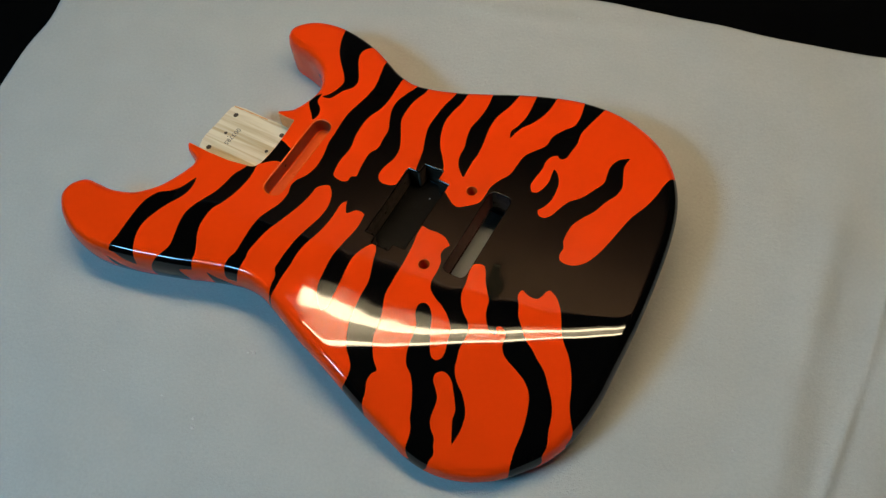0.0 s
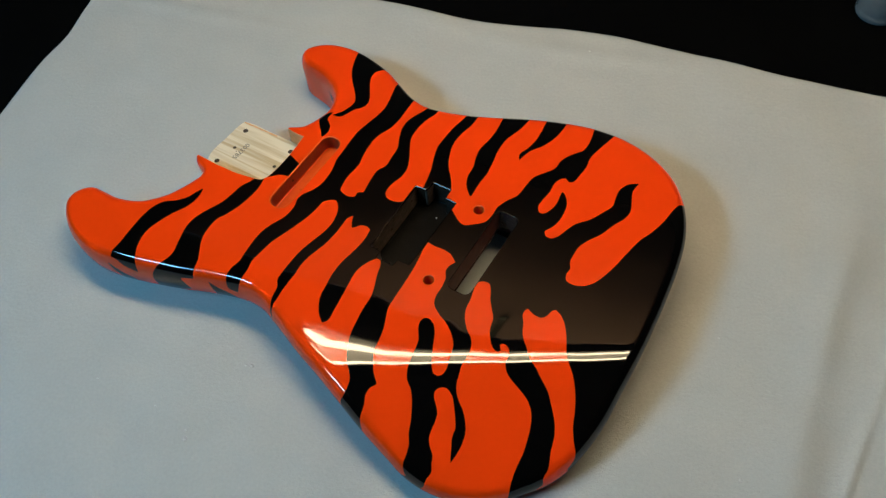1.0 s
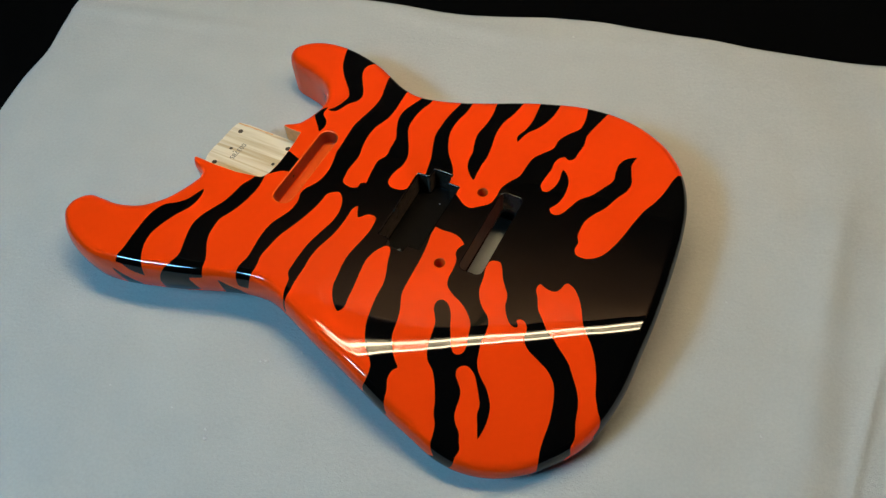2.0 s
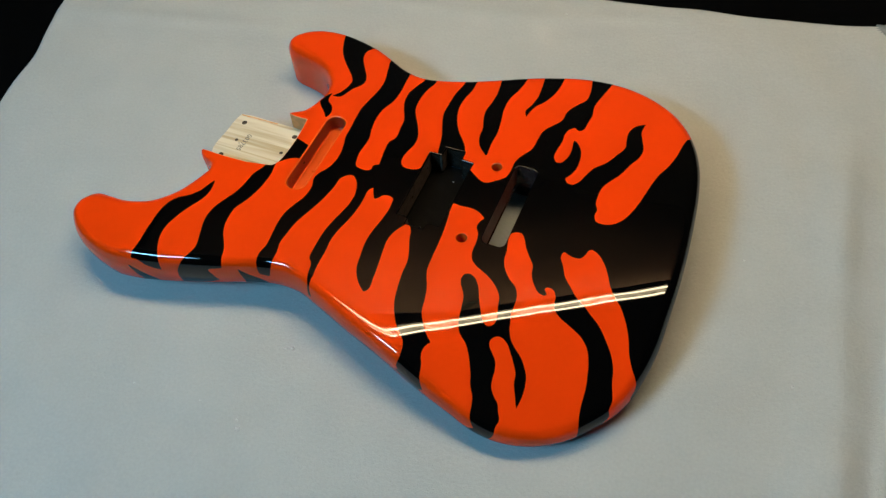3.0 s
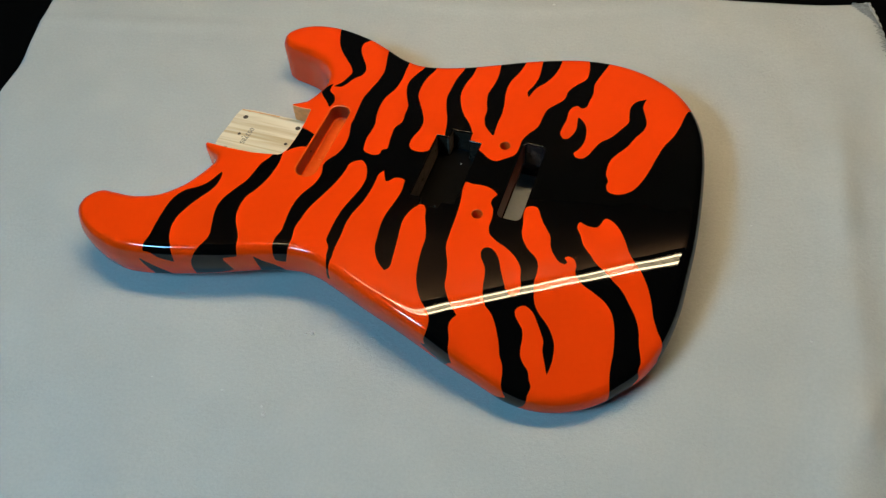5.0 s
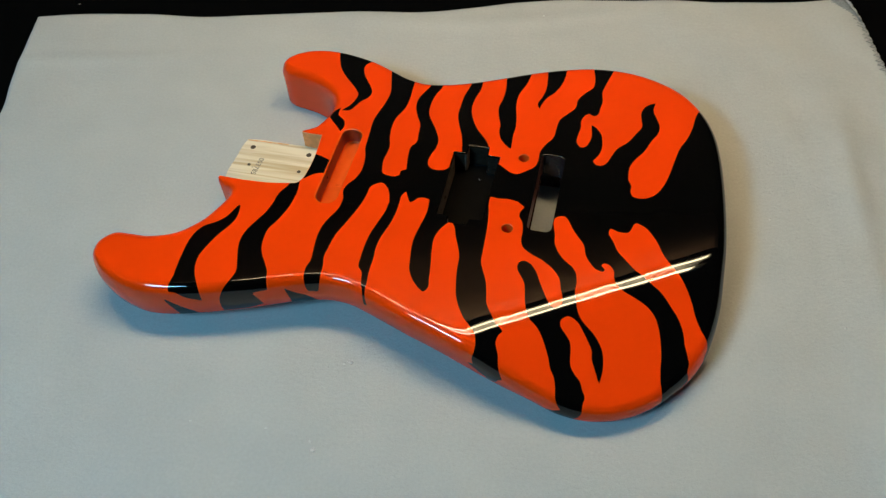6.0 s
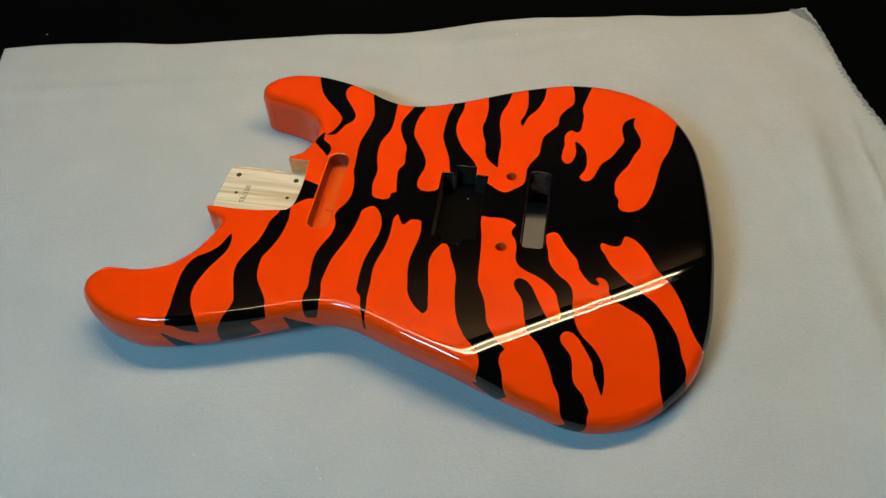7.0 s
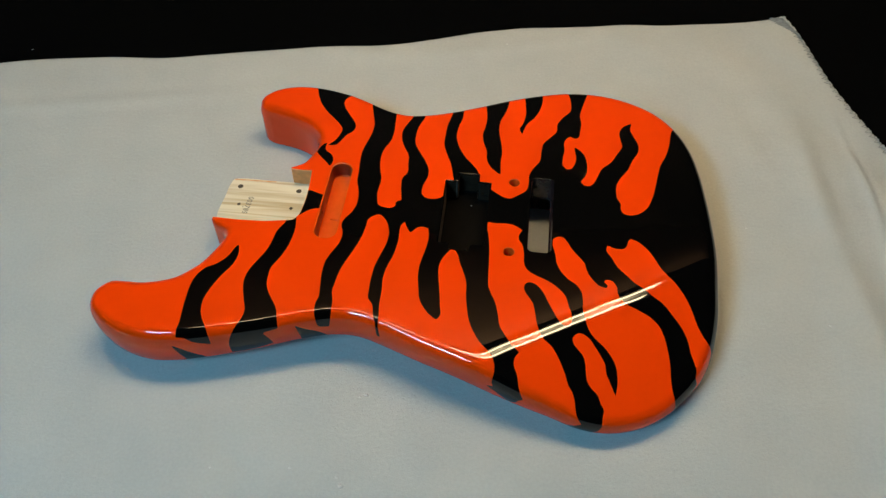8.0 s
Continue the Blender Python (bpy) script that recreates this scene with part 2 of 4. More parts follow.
def slab(name, x0, x1, y0, y1, z0, z1, mat, label):
    bm = bmesh.new()
    box(bm, x0, x1, y0, y1, z0, z1)
    ob = part(name, bm, mat, None, "", smooth=False)
    ob.matrix_world = ROOM
    return tagged(ob, label, name.split("_")[0], kind="structure")


slab("floor", X0 - 0.2, X1 + 0.2, Y0 - 0.2, Y1 + 0.2, FLOOR - 0.1, FLOOR, DARK_PAINT, "dark floor under the table")
slab("ceiling", X0 - 0.2, X1 + 0.2, Y0 - 0.2, Y1 + 0.2, CEIL, CEIL + 0.1, DARK_PAINT, "dark unlit ceiling above the table")
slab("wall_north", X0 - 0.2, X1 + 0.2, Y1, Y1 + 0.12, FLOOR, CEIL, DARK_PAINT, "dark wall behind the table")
slab("wall_south", X0 - 0.2, X1 + 0.2, Y0 - 0.12, Y0, FLOOR, CEIL, DARK_PAINT, "dark wall in shade")
slab("wall_east", X1, X1 + 0.12, Y0, Y1, FLOOR, CEIL, DARK_PAINT, "dark wall in shade")

# the wall with the window: four pieces round the opening, joined into one mesh
wy0, wy1, wz0, wz1 = WINDOW[1] - 0.34, WINDOW[1] + 0.34, WINDOW[2] - 0.16, WINDOW[2] + 0.16
bm = bmesh.new()
for a0, a1, b0, b1 in ((Y0, wy0, FLOOR, CEIL), (wy1, Y1, FLOOR, CEIL), (wy0, wy1, FLOOR, wz0), (wy0, wy1, wz1, CEIL)):
    box(bm, X0 - 0.12, X0, a0, a1, b0, b1)
west = part("wall_west", bm, DARK_PAINT, None, "", smooth=False)
west.matrix_world = ROOM
tagged(west, "dark wall with one high window", "wall", kind="structure")
window = tagged(new("window_1"), "small high window with a grey frame", "window", kind="structure")
window.matrix_world = ROOM
bm = bmesh.new()
for a0, a1, b0, b1 in ((wy0, wy0 + 0.03, wz0, wz1), (wy1 - 0.03, wy1, wz0, wz1), (wy0 + 0.03, wy1 - 0.03, wz0, wz0 + 0.03), (wy0 + 0.03, wy1 - 0.03, wz1 - 0.03, wz1)):
    box(bm, X0 - 0.10, X0 - 0.05, a0, a1, b0, b1)
part("window_frame", bm, FRAME_GREY, window, smooth=False)

# the table, its top and four legs
table = thing("table", "large matt black table under the white fleece", "table")
table.matrix_world = ROOM @ pose(0, 0, TABLE_TOP)
bm = box(bmesh.new(), -0.94, 1.15, -0.75, 0.890, -0.03, 0.0, 0.003)
part("tabletop", bm, TABLE, table)
for lx in (-0.86, 1.05):
    for ly in (-0.65, 0.81):
        part("leg", box(bmesh.new(), lx - 0.03, lx + 0.03, ly - 0.03, ly + 0.03, -0.75, -0.03, 0.003), TABLE, table)

# a beige shelf over the back of the table
shelf = thing("overhead_shelf", "beige board shelf fixed over the back of the table", "shelf")
shelf.matrix_world = ROOM
part("board", box(bmesh.new(), -0.96, 1.0, 0.450, Y1 - 0.003, LAMP_AT[2] + 0.100, LAMP_AT[2] + 0.106, 0.002), PLASTER, shelf)
for bx in (-0.80, 0.9):
    part("bracket", box(bmesh.new(), bx - 0.012, bx + 0.012, Y1 - 0.05, Y1 - 0.003, LAMP_AT[2] - 0.12, LAMP_AT[2] + 0.099, 0.002), LAMP_BLACK, shelf)

bm = box(bmesh.new(), -0.163, -0.142, 0.446, 0.516, LAMP_AT[2] + 0.0955, LAMP_AT[2] + 0.0995, 0.001)
box(bm, -0.161, -0.144, 0.506, 0.514, LAMP_AT[2] + 0.088, LAMP_AT[2] + 0.0960, 0.002)
part("strap", bm, STRAP_PAINT, shelf, "grey-green metal strap under the board", smooth=False)

# the bench lamp in front of it: a housing on two rods, a pan, two tubes and their sockets
lamp = thing("bench_lamp", "long twin-tube bench lamp hung before the shelf, lit warm", "lamp")
lamp.matrix_world = pose(*LAMP_AT, 0, 0, LAMP_TURN)
half = 0.55
part("pan", box(bmesh.new(), -half, half, -0.060, 0.108, 0.048, 0.052), LAMP_WHITE, lamp, "pale reflector pan", smooth=False)
part("housing", box(bmesh.new(), -half - 0.004, half + 0.004, -0.064, 0.112, 0.0525, 0.0905, 0.003), LAMP_BLACK, lamp, "dark housing", smooth=False)
for sx in (-0.4, 0.4):
    part("rod", rod(bmesh.new(), (sx, 0.0, 0.0905), (sx, 0.0, CEIL - LAMP_AT[2] - 0.0005), 0.005, 12), LAMP_BLACK, lamp)
for ty in (-0.051, 0.051):
    part("tube", rod(bmesh.new(), (-half + 0.03, ty, 0.0), (half - 0.03, ty, 0.0), 0.0126, 20), TUBE, lamp, "lit tube")
    for sx in (-1, 1):
        part("socket", box(bmesh.new(), sx * (half - 0.015) - 0.014, sx * (half - 0.015) + 0.014, ty - 0.020, ty + 0.020, -0.020, 0.048, 0.003), LAMP_WHITE, lamp)

# the fleece: one sheet, its far and side edges hemmed, softly wrinkled, with a fold line along one side
FAR_L, FAR_R = Vector((-0.548, 0.189)), Vector((0.2697, 0.3660))
SIDE_R, SIDE_L = Vector((0.326, -0.95)).normalized(), Vector((0.262, -0.965)).normalized()
DEPTH = 0.68


def fleece_at(u, v):
    """Plan place of the sheet: u along the far edge, v from it towards the near side."""
    a = FAR_L.lerp(FAR_R, u)
    depth, v = DEPTH * v, v * DEPTH / 0.95
    wave = 0.004 * math.sin(9 * u + 1.0) + 0.003 * math.sin(21 * u) + 0.008 * math.exp(-((u - 0.62) / 0.10) ** 2) + 0.0035 * math.exp(-((u - 0.79) / 0.08) ** 2) + 0.004 * math.exp(-((u - 1.0) / 0.03) ** 2)
    side = SIDE_L.lerp(SIDE_R, u)
    p = a + side * depth
    p += Vector((-0.21, 0.977)) * wave * (1 - v) ** 6
    p.x += 0.0045 * math.exp(-((v - 0.148) / 0.03) ** 2) * (1 - u) ** 8
    p.x += u * 0.0025 * math.sin(26 * v + 1.2) + 0.0065 * math.exp(-(v / 0.11) ** 2) * u ** 12
    # the corner is rounded off
    cu, cv = max(0.0, 1 - (1 - u) * 0.83 / 0.022), max(0.0, 1 - depth / 0.022)
    p -= (SIDE_R * -1 + Vector((0.977, 0.21))) * 0.0006 * (cu * cv)
    return p


def fleece_height(x, y):
    n = noise.noise(Vector((x * 9, y * 5, 1.3))) * 0.0009 + noise.noise(Vector((x * 26, y * 22, 4.1))) * 0.0003
    # soft lumps, stronger towards the corner
    n += noise.noise(Vector((x * 17 + y * 6, y * 13, 9.4))) * (0.0011 + 0.0016 * min(1.0, max(0.0, (x + y - 0.25) * 5)))
    far = max(0.0, math.hypot((x + 0.06) / 0.30, (y - 0.0) / 0.22) - 1.0)
    ease = min(1.0, far * 4.0)
    fold = 0.0
    # lengthwise folds: a soft swell, a ridge that falls off steeply on its far side, and a thin crease
    for fx, lean, k, w0, w1 in ((0.2480, 0.20, 0.0032, 0.016, 0.012), (0.2740, 0.09, 0.0078, 0.024, 0.0150), (0.3150, 0.06, 0.0019, 0.006, 0.0026), (0.3350, 0.10, 0.0020, 0.012, 0.010)):
        d = x - (fx - lean * y + 0.003 * math.sin(19 * y + 80 * fx))
        fold += k * math.exp(-(d / (w0 if d < 0 else w1)) ** 2) * (1.0 + 1.3 * noise.noise(Vector((fx * 40, y * 15, 7.7)))) * min(1.0, max(0.0, (0.24 - y) / 0.12))
    wrinkle = 0.0022 * math.exp(-((y - (0.285 + 0.18 * x + 0.012 * math.sin(16 * x))) / 0.012) ** 2) * max(0.0, math.sin(8 * x + 2.2))
    wrinkle += 0.0016 * math.exp(-((y - (0.235 + 0.22 * x)) / 0.010) ** 2) * max(0.0, math.sin(6 * x + 4.0))
    fold += 0.0034 * max(0.0, noise.noise(Vector((x * 20 + y * 5, y * 12, 2.2)))) * min(1.0, max(0.0, (x - 0.20) * 12))
    return ease * (fold * min(1.0, max(0.0, 1.3 - abs(y) * 2.0)) + wrinkle) + n * (0.2 + ease)


NU, NV = 320, 260
verts, faces = [], []
for j in range(NV + 1):
    for i in range(NU + 1):
        u, v = i / NU, j / NV
        p = fleece_at(u, v)
        hem = min(min(u, 1 - u) * 0.83, v * DEPTH)
        drop_edge = 0.0026 * max(0.0, 1 - hem / 0.005) ** 2
        verts.append((p.x, p.y, fleece_height(p.x, p.y) - drop_edge))
for j in range(NV):
    for i in range(NU):
        a = j * (NU + 1) + i
        faces.append((a, a + NU + 1, a + NU + 2, a + 1))
fleece = mesh_part("fleece_cloth", verts, faces, TERRY)
tagged(fleece, "white fleece cloth with a stitched grey hem, spread on the table", "cloth")

# ---------------------------------------------------------------- the guitar body
# Plan in mm: x towards the bridge end, y towards the treble side; the top lies 45 mm above the cloth.
TOP, ROUND, FOOT = 45.0, 8.0, 3.2
OUTLINE_A = [(-236.3, -24.6), (-234.5, -31.5), (-224.1, -39.1), (-221.9, -44.7), (-222.9, -50.2), (-226.8, -60.8), (-231.5, -70.4), (-238.2, -78.9),
    (-246.6, -86.5), (-257, -91.2), (-268.4, -94), (-281.1, -94.5), (-292.8, -95.8), (-299.3, -101.9), (-302.8, -110), (-302.2, -119.3), (-295.1,
    -128.1), (-282.8, -136.3), (-266.3, -142.4), (-249.8, -145), (-235.1, -143.9), (-218.7, -140.7), (-192.8, -133.8), (-171.9, -127.5), (-152.5,
    -120.7), (-135.5, -115.1), (-122.6, -112.1), (-111.6, -111.5), (-101.8, -112.9), (-88.6, -117.3), (-75, -122.4), (-55.6, -129.8), (-36.8,
    -135.9), (-22.3, -140.8), (-3.4, -147.2), (18.6, -154.1), (39.5, -159.6), (59.2, -164.2), (77.1, -164.3), (92.8, -160.7), (107.9, -153.7),
    (121.5, -144.1), (133, -131.7), (143.1, -119.1)]
OUTLINE_B = [(150.2, -105.3), (155.1, -89.1), (158.4, -68.5), (159.1, -42.1), (159.3, -15), (158.3, 12.2), (156.3, 40.3), (153, 69.5), (147.9,
    93.9), (139.7, 114.3), (130.3, 128.9), (116.9, 142.4), (101.3, 151.7), (84.7, 157.9), (60.1, 161.5), (35.5, 159.5), (14.1, 153.8), (-15.2,
    142.8), (-39.2, 131.7), (-62, 122.3), (-83.6, 115.9), (-99.8, 114), (-116, 117.8), (-132.7, 125.7), (-152.9, 134.8), (-167.3, 138.9), (-184.7,
    142), (-201.3, 142), (-215.1, 138.8), (-226.9, 131.8), (-233.8, 122.6), (-234.3, 112.5), (-226.5, 106.4), (-214.3, 103.3), (-201.4, 99.9),
    (-188.7, 94), (-178.9, 85.2), (-173.1, 75.6), (-171.2, 65), (-173.1, 55.4), (-179, 42.6), (-189, 31.6), (-212, 32), (-238, 31.5), (-240, 4)]
OUTLINE = curve_through(OUTLINE_A + OUTLINE_B)
POCKET = curve_through([(-270, -25), (-176, -25), (-171, -23.5), (-168, -19), (-166.3, -9), (-165.8, 4), (-166.7, 20), (-168, 31.8), (-180, 31.8), (-186.5, 33.2), (-190, 37),
                        (-193, 44), (-230, 60), (-270, 31.5)], sharp=40)
SLOT = rounded_rect(-153, -134, -40, 44, 8.5)
HUMBUCKER = curve_through([(-56, -33.5), (-47, -34), (-46.5, -40), (-30, -40.5), (-29, -34), (-19, -33.5), (-18.5, 34.5), (-28.5, 35), (-29, 44), (-46.5, 43.5), (-47, 34.5), (-56.5, 34)], sharp=40)
TREMOLO = rounded_rect(13, 33, -35.5, 45, 5.6)
SPRINGS = rounded_rect(-52, 38, -41, 52, 7.0)
POSTS = [rounded_rect(-4.6, 4.6, y - 4.6, y + 4.6, 4.59) for y in (37, -37)]

# painted stripes: their edges
s1 = [(-206.5, -53.0), (-204.5, -60.2), (-204.4, -68.6), (-206.0, -74.4), (-211.3, -85.0), (-215.7, -97.4), (-217.8, -107.2), (-216.9, -115.8),
    (-213.1, -125.1), (-209.0, -131.4), (-205.9, -138.3), (-203.6, -144.8), (-209.6, -144.7), (-216.8, -143.9), (-222.9, -141.4), (-228.5, -141.6),
    (-228.9, -136.9), (-228.7, -128.9), (-230.0, -117.7), (-230.8, -107.5), (-231.2, -97.1), (-230.1, -88.6), (-225.9, -79.9), (-217.5, -73.7),
    (-211.8, -66.8), (-208.5, -57.9)]
s1b = [(-232.5, -148.5), (-225.0, -151.8), (-216.0, -157.0), (-206.0, -163.5), (-200.0, -175.0), (-216.0, -178.0), (-222.0, -166.0), (-227.0, -157.0)]
s2l = [(-175.7, -19.0), (-176.0, -25.7), (-180.6, -36.5), (-181.9, -47.2), (-183.8, -57.2), (-188.2, -67.4), (-191.9, -76.7), (-193.2, -86.1),
    (-191.9, -93.9), (-188.6, -103.9), (-185.1, -116.0), (-186.6, -123.3), (-189.9, -131.5), (-191.5, -140.1), (-187.5, -156.0), (-172.7, -151.0),
    (-158.6, -141.5), (-164.6, -134.3), (-169.5, -130.5), (-158.6, -125.3), (-160.5, -118.9), (-163.1, -110.1), (-167.3, -103.3), (-172.1, -96.2),
    (-174.8, -90.3), (-176.4, -81.0), (-176.3, -72.8), (-172.4, -63.9), (-168.2, -49.2), (-167.2, -40.4), (-167.0, -31.6), (-168.4, -23.4), (-169.0,
    -18.1)]
s2b = [(-147.5, -121.5), (-138.5, -124.2), (-129.5, -126.5), (-122.0, -134.0), (-124.0, -150.0), (-136.0, -150.0), (-141.0, -132.0)]
s3_left = [(-133.9, 127.5), (-132.1, 119.3), (-129.0, 107.2), (-125.8, 92.7), (-126.6, 80.3), (-128.9, 68.6), (-130.6, 58.6), (-130.2, 46.4), (-129.0,
    33.2), (-128.5, 24.8), (-125.8, 15.5), (-124.3, 6.9), (-124.3, -3.1), (-126.9, -11.4), (-130.8, -18.0), (-132.1, -23.5), (-129.6, -32.0), (-130.2,
    -43.7), (-134.3, -53.9), (-136.7, -61.5), (-137.3, -72.5), (-135.9, -85.6), (-134.9, -95.9), (-136.0, -101.0), (-135.6, -108.2), (-132.9, -117.0)]
s3_right = [(-123.5, -112.8), (-123.6, -105.9), (-124.4, -96.8), (-126.3, -89.5), (-125.8, -81.5), (-124.1, -67.8), (-120.4, -56.3), (-116.6, -44.5),
    (-113.7, -32.6), (-112.6, -23.7), (-112.0, -16.4), (-108.3, -12.3), (-104.2, -10.5), (-99.9, -13.5), (-96.6, -18.4), (-93.5, -28.5)]
s4_left = [(-93.5, -28.5), (-93.6, -36.6), (-97.1, -52.9), (-99.2, -63.1), (-99.9, -75.0), (-99.6, -85.5), (-98.7, -93.1), (-95.1, -97.6), (-93.3,
    -104.9), (-90.8, -113.8)]
s4_right = [(-88.6, -114.0), (-88.7, -106.5), (-89.7, -99.4), (-90.0, -94.4), (-90.2, -84.1), (-91.2, -73.7), (-90.3, -64.0), (-86.8, -49.7), (-85.4,
    -35.4), (-85.5, -28.5), (-85.5, -19.7), (-83.1, -15.8)]
o5_top = [(-83.1, -15.8), (-80.0, -22.5), (-77.5, -26.2), (-75.5, -24.7), (-72.7, -20.8), (-67.2, -19.4), (-63.8, -20.7)]
s5 = [(-63.8, -20.7), (-62.4, -30.9), (-63.2, -41.2), (-64.8, -50.9), (-65.8, -59.3), (-65.6, -67.3), (-63.5, -80.2), (-62.1, -87.7), (-58.7, -94.8),
    (-53.3, -101.5), (-47.5, -106.0), (-45.3, -102.8), (-46.2, -92.9), (-48.4, -77.9), (-50.2, -67.7), (-51.2, -57.1), (-49.2, -48.6), (-45.6, -42.0),
    (-42.8, -38.2)]
s6_left = [(-42.8, -38.2), (-39.0, -42.7), (-35.8, -52.1), (-31.6, -62.3), (-29.2, -69.9), (-28.4, -80.1), (-26.1, -95.0), (-23.8, -104.5), (-18.5,
    -115.7), (-13.5, -122.8), (-9.0, -127.0), (-5.2, -131.4), (-3.2, -137.9), (-3.3, -144.1), (-5.0, -148.9), (-5.0, -153.4)]
s6_side = [(-5.0, -153.4), (-10.5, -154.7), (2.0, -168.0), (9.0, -166.0), (13.0, -161.0), (17.3, -158.3)]
s6_right = [(17.3, -158.3), (14.7, -150.1), (12.9, -141.4), (10.1, -134.4), (10.6, -129.1), (13.2, -125.3), (10.6, -122.9), (7.0, -119.7), (3.2,
    -114.6), (-1.9, -106.0), (-3.9, -96.6), (-6.4, -87.0), (-10.6, -77.5), (-12.5, -72.6), (-13.5, -62.3), (-14.1, -48.9), (-15.0, -35.3), (-16.5,
    -24.2), (-18.1, -15.8), (-18.3, -8.2)]
o7_top = [(-18.3, -8.2), (-12.4, -9.1), (-3.6, -8.4), (3.1, -9.8), (9.3, -14.1), (6.8, -19.7), (6.9, -23.7), (10.0, -28.8), (11.7, -36.9), (12.5,
    -47.8), (14.2, -51.8)]
s8_left = [(14.2, -51.8), (21.0, -57.2), (29.7, -61.2), (38.5, -67.6), (44.0, -74.4), (46.7, -83.9), (49.0, -91.4), (48.6, -96.4), (46.0, -99.1),
    (42.8, -98.9)]
s7_finger = [(42.8, -98.9), (39.7, -95.9), (36.4, -90.4), (31.6, -81.3), (26.5, -71.0), (21.9, -66.0), (17.6, -64.5), (14.5, -66.0), (13.5, -68.8),
    (14.5, -73.8)]
s7_left = [(14.5, -73.8), (17.5, -78.4), (20.4, -83.0), (22.3, -90.2), (23.5, -97.2), (26.0, -106.1), (29.4, -111.9), (35.0, -116.1), (39.6, -122.0),
    (43.5, -129.0), (46.0, -134.2), (48.7, -141.4), (52.0, -146.4), (53.7, -151.6), (55.5, -161.0), (59.0, -166.6), (53.1, -169.7), (47.7, -171.7)]
s7_right = [(66.1, -175.1), (70.7, -170.9), (73.5, -165.1), (73.3, -159.4), (74.0, -153.5), (71.7, -149.6), (69.3, -144.4), (65.1, -140.8), (61.9,
    -136.5), (60.6, -131.0), (60.1, -125.2), (58.4, -119.7), (54.8, -115.7), (51.3, -112.1), (50.1, -108.3), (51.8, -105.1), (54.8, -103.2)]
tail_left = [(54.8, -103.2), (57.6, -103.4), (61.9, -105.7), (66.3, -110.8), (70.8, -116.9), (74.0, -122.1), (74.9, -127.8), (78.2, -134.8), (82.0,
    -142.8)]
tail_right = [(82.0, -142.8), (83.0, -135.7), (82.8, -128.0), (81.0, -120.5), (77.8, -115.3), (72.2, -109.4), (67.9, -106.4), (63.6, -102.5), (59.8,
    -95.8), (58.6, -90.9), (56.8, -84.5), (56.6, -75.0), (54.9, -67.7), (51.7, -63.1), (46.0, -58.7), (40.1, -51.7), (36.6, -44.2), (35.5, -36.2),
    (33.5, -28.2), (32.5, -21.6)]
o9_top = [(32.5, -21.6), (35.3, -18.4), (40.8, -17.6), (43.1, -20.1), (48.0, -28.9), (53.6, -36.3), (57.3, -41.2), (59.9, -50.4), (64.4, -57.6),
    (69.6, -62.4), (73.7, -63.3), (74.8, -61.1), (71.8, -57.5), (73.8, -55.6), (77.5, -56.1), (81.3, -61.0), (82.1, -67.2)]
s9_left = [(82.1, -67.2), (84.3, -71.0), (87.7, -73.9), (98.2, -78.0), (106.6, -81.5), (113.0, -87.1), (116.6, -94.4), (119.2, -104.0), (120.8,
    -113.5), (121.3, -123.2), (123.4, -134.9), (126.2, -141.6), (130.1, -148.4), (133.2, -152.1)]
s9_right = [(142.5, -137.3), (142.1, -129.0), (142.9, -123.2), (139.9, -119.2), (139.8, -112.8), (136.0, -102.1), (133.6, -92.6), (129.2, -84.2),
    (122.7, -76.6), (116.2, -69.7), (107.7, -64.3), (101.3, -59.8), (95.0, -56.2), (88.7, -49.7), (82.2, -42.8), (77.7, -33.8), (74.1, -27.8)]
o10_top = [(74.1, -27.8), (74.0, -24.5), (75.1, -22.1), (81.6, -24.5), (87.8, -23.6), (89.8, -20.0), (91.4, -14.7), (93.0, -13.3), (98.1, -15.4),
    (104.5, -21.7), (110.1, -30.6), (115.1, -40.3), (119.3, -45.4), (125.7, -51.5), (132.3, -60.4), (137.7, -71.0), (141.3, -80.5), (145.9, -88.3),
    (152.5, -98.0), (152.4, -105.4)]
ob_right = [(140.6, 125.5), (132.0, 116.4), (130.4, 110.3), (128.4, 96.7), (124.6, 82.6), (120.1, 72.0), (116.9, 58.6), (113.8, 42.4), (110.4, 29.6),
    (106.1, 19.9), (101.0, 14.4), (93.3, 11.5), (88.0, 12.5), (85.7, 17.0), (85.9, 23.0), (83.1, 28.7), (82.5, 34.8), (83.0, 44.2), (86.8, 53.0),
    (92.0, 61.5), (97.2, 75.4), (101.6, 84.7), (102.4, 93.0), (99.0, 102.8), (96.0, 111.6), (97.2, 121.0)]
ob_hook = [(97.2, 121.0), (89.7, 115.7), (86.6, 108.1), (87.4, 97.7), (88.5, 91.0), (84.6, 81.6), (78.1, 69.3), (71.5, 61.8), (67.4, 51.5), (65.0,
    44.8), (61.2, 40.4), (56.7, 40.4), (53.7, 44.4), (57.0, 50.0), (58.9, 56.8), (58.8, 66.6), (56.4, 76.3), (51.9, 82.4), (47.9, 85.3)]
ob_left = [(47.9, 85.3), (48.8, 78.6), (49.7, 72.0), (48.4, 63.8), (45.1, 58.1), (41.9, 57.6), (38.8, 61.8), (38.6, 70.4), (39.8, 80.7), (39.2, 88.9),
    (41.6, 95.5), (44.7, 98.0), (48.7, 95.8), (50.5, 96.7), (52.8, 106.9), (53.7, 115.7), (52.2, 126.4), (54.0, 136.3), (58.2, 153.8), (59.7, 162.1)]
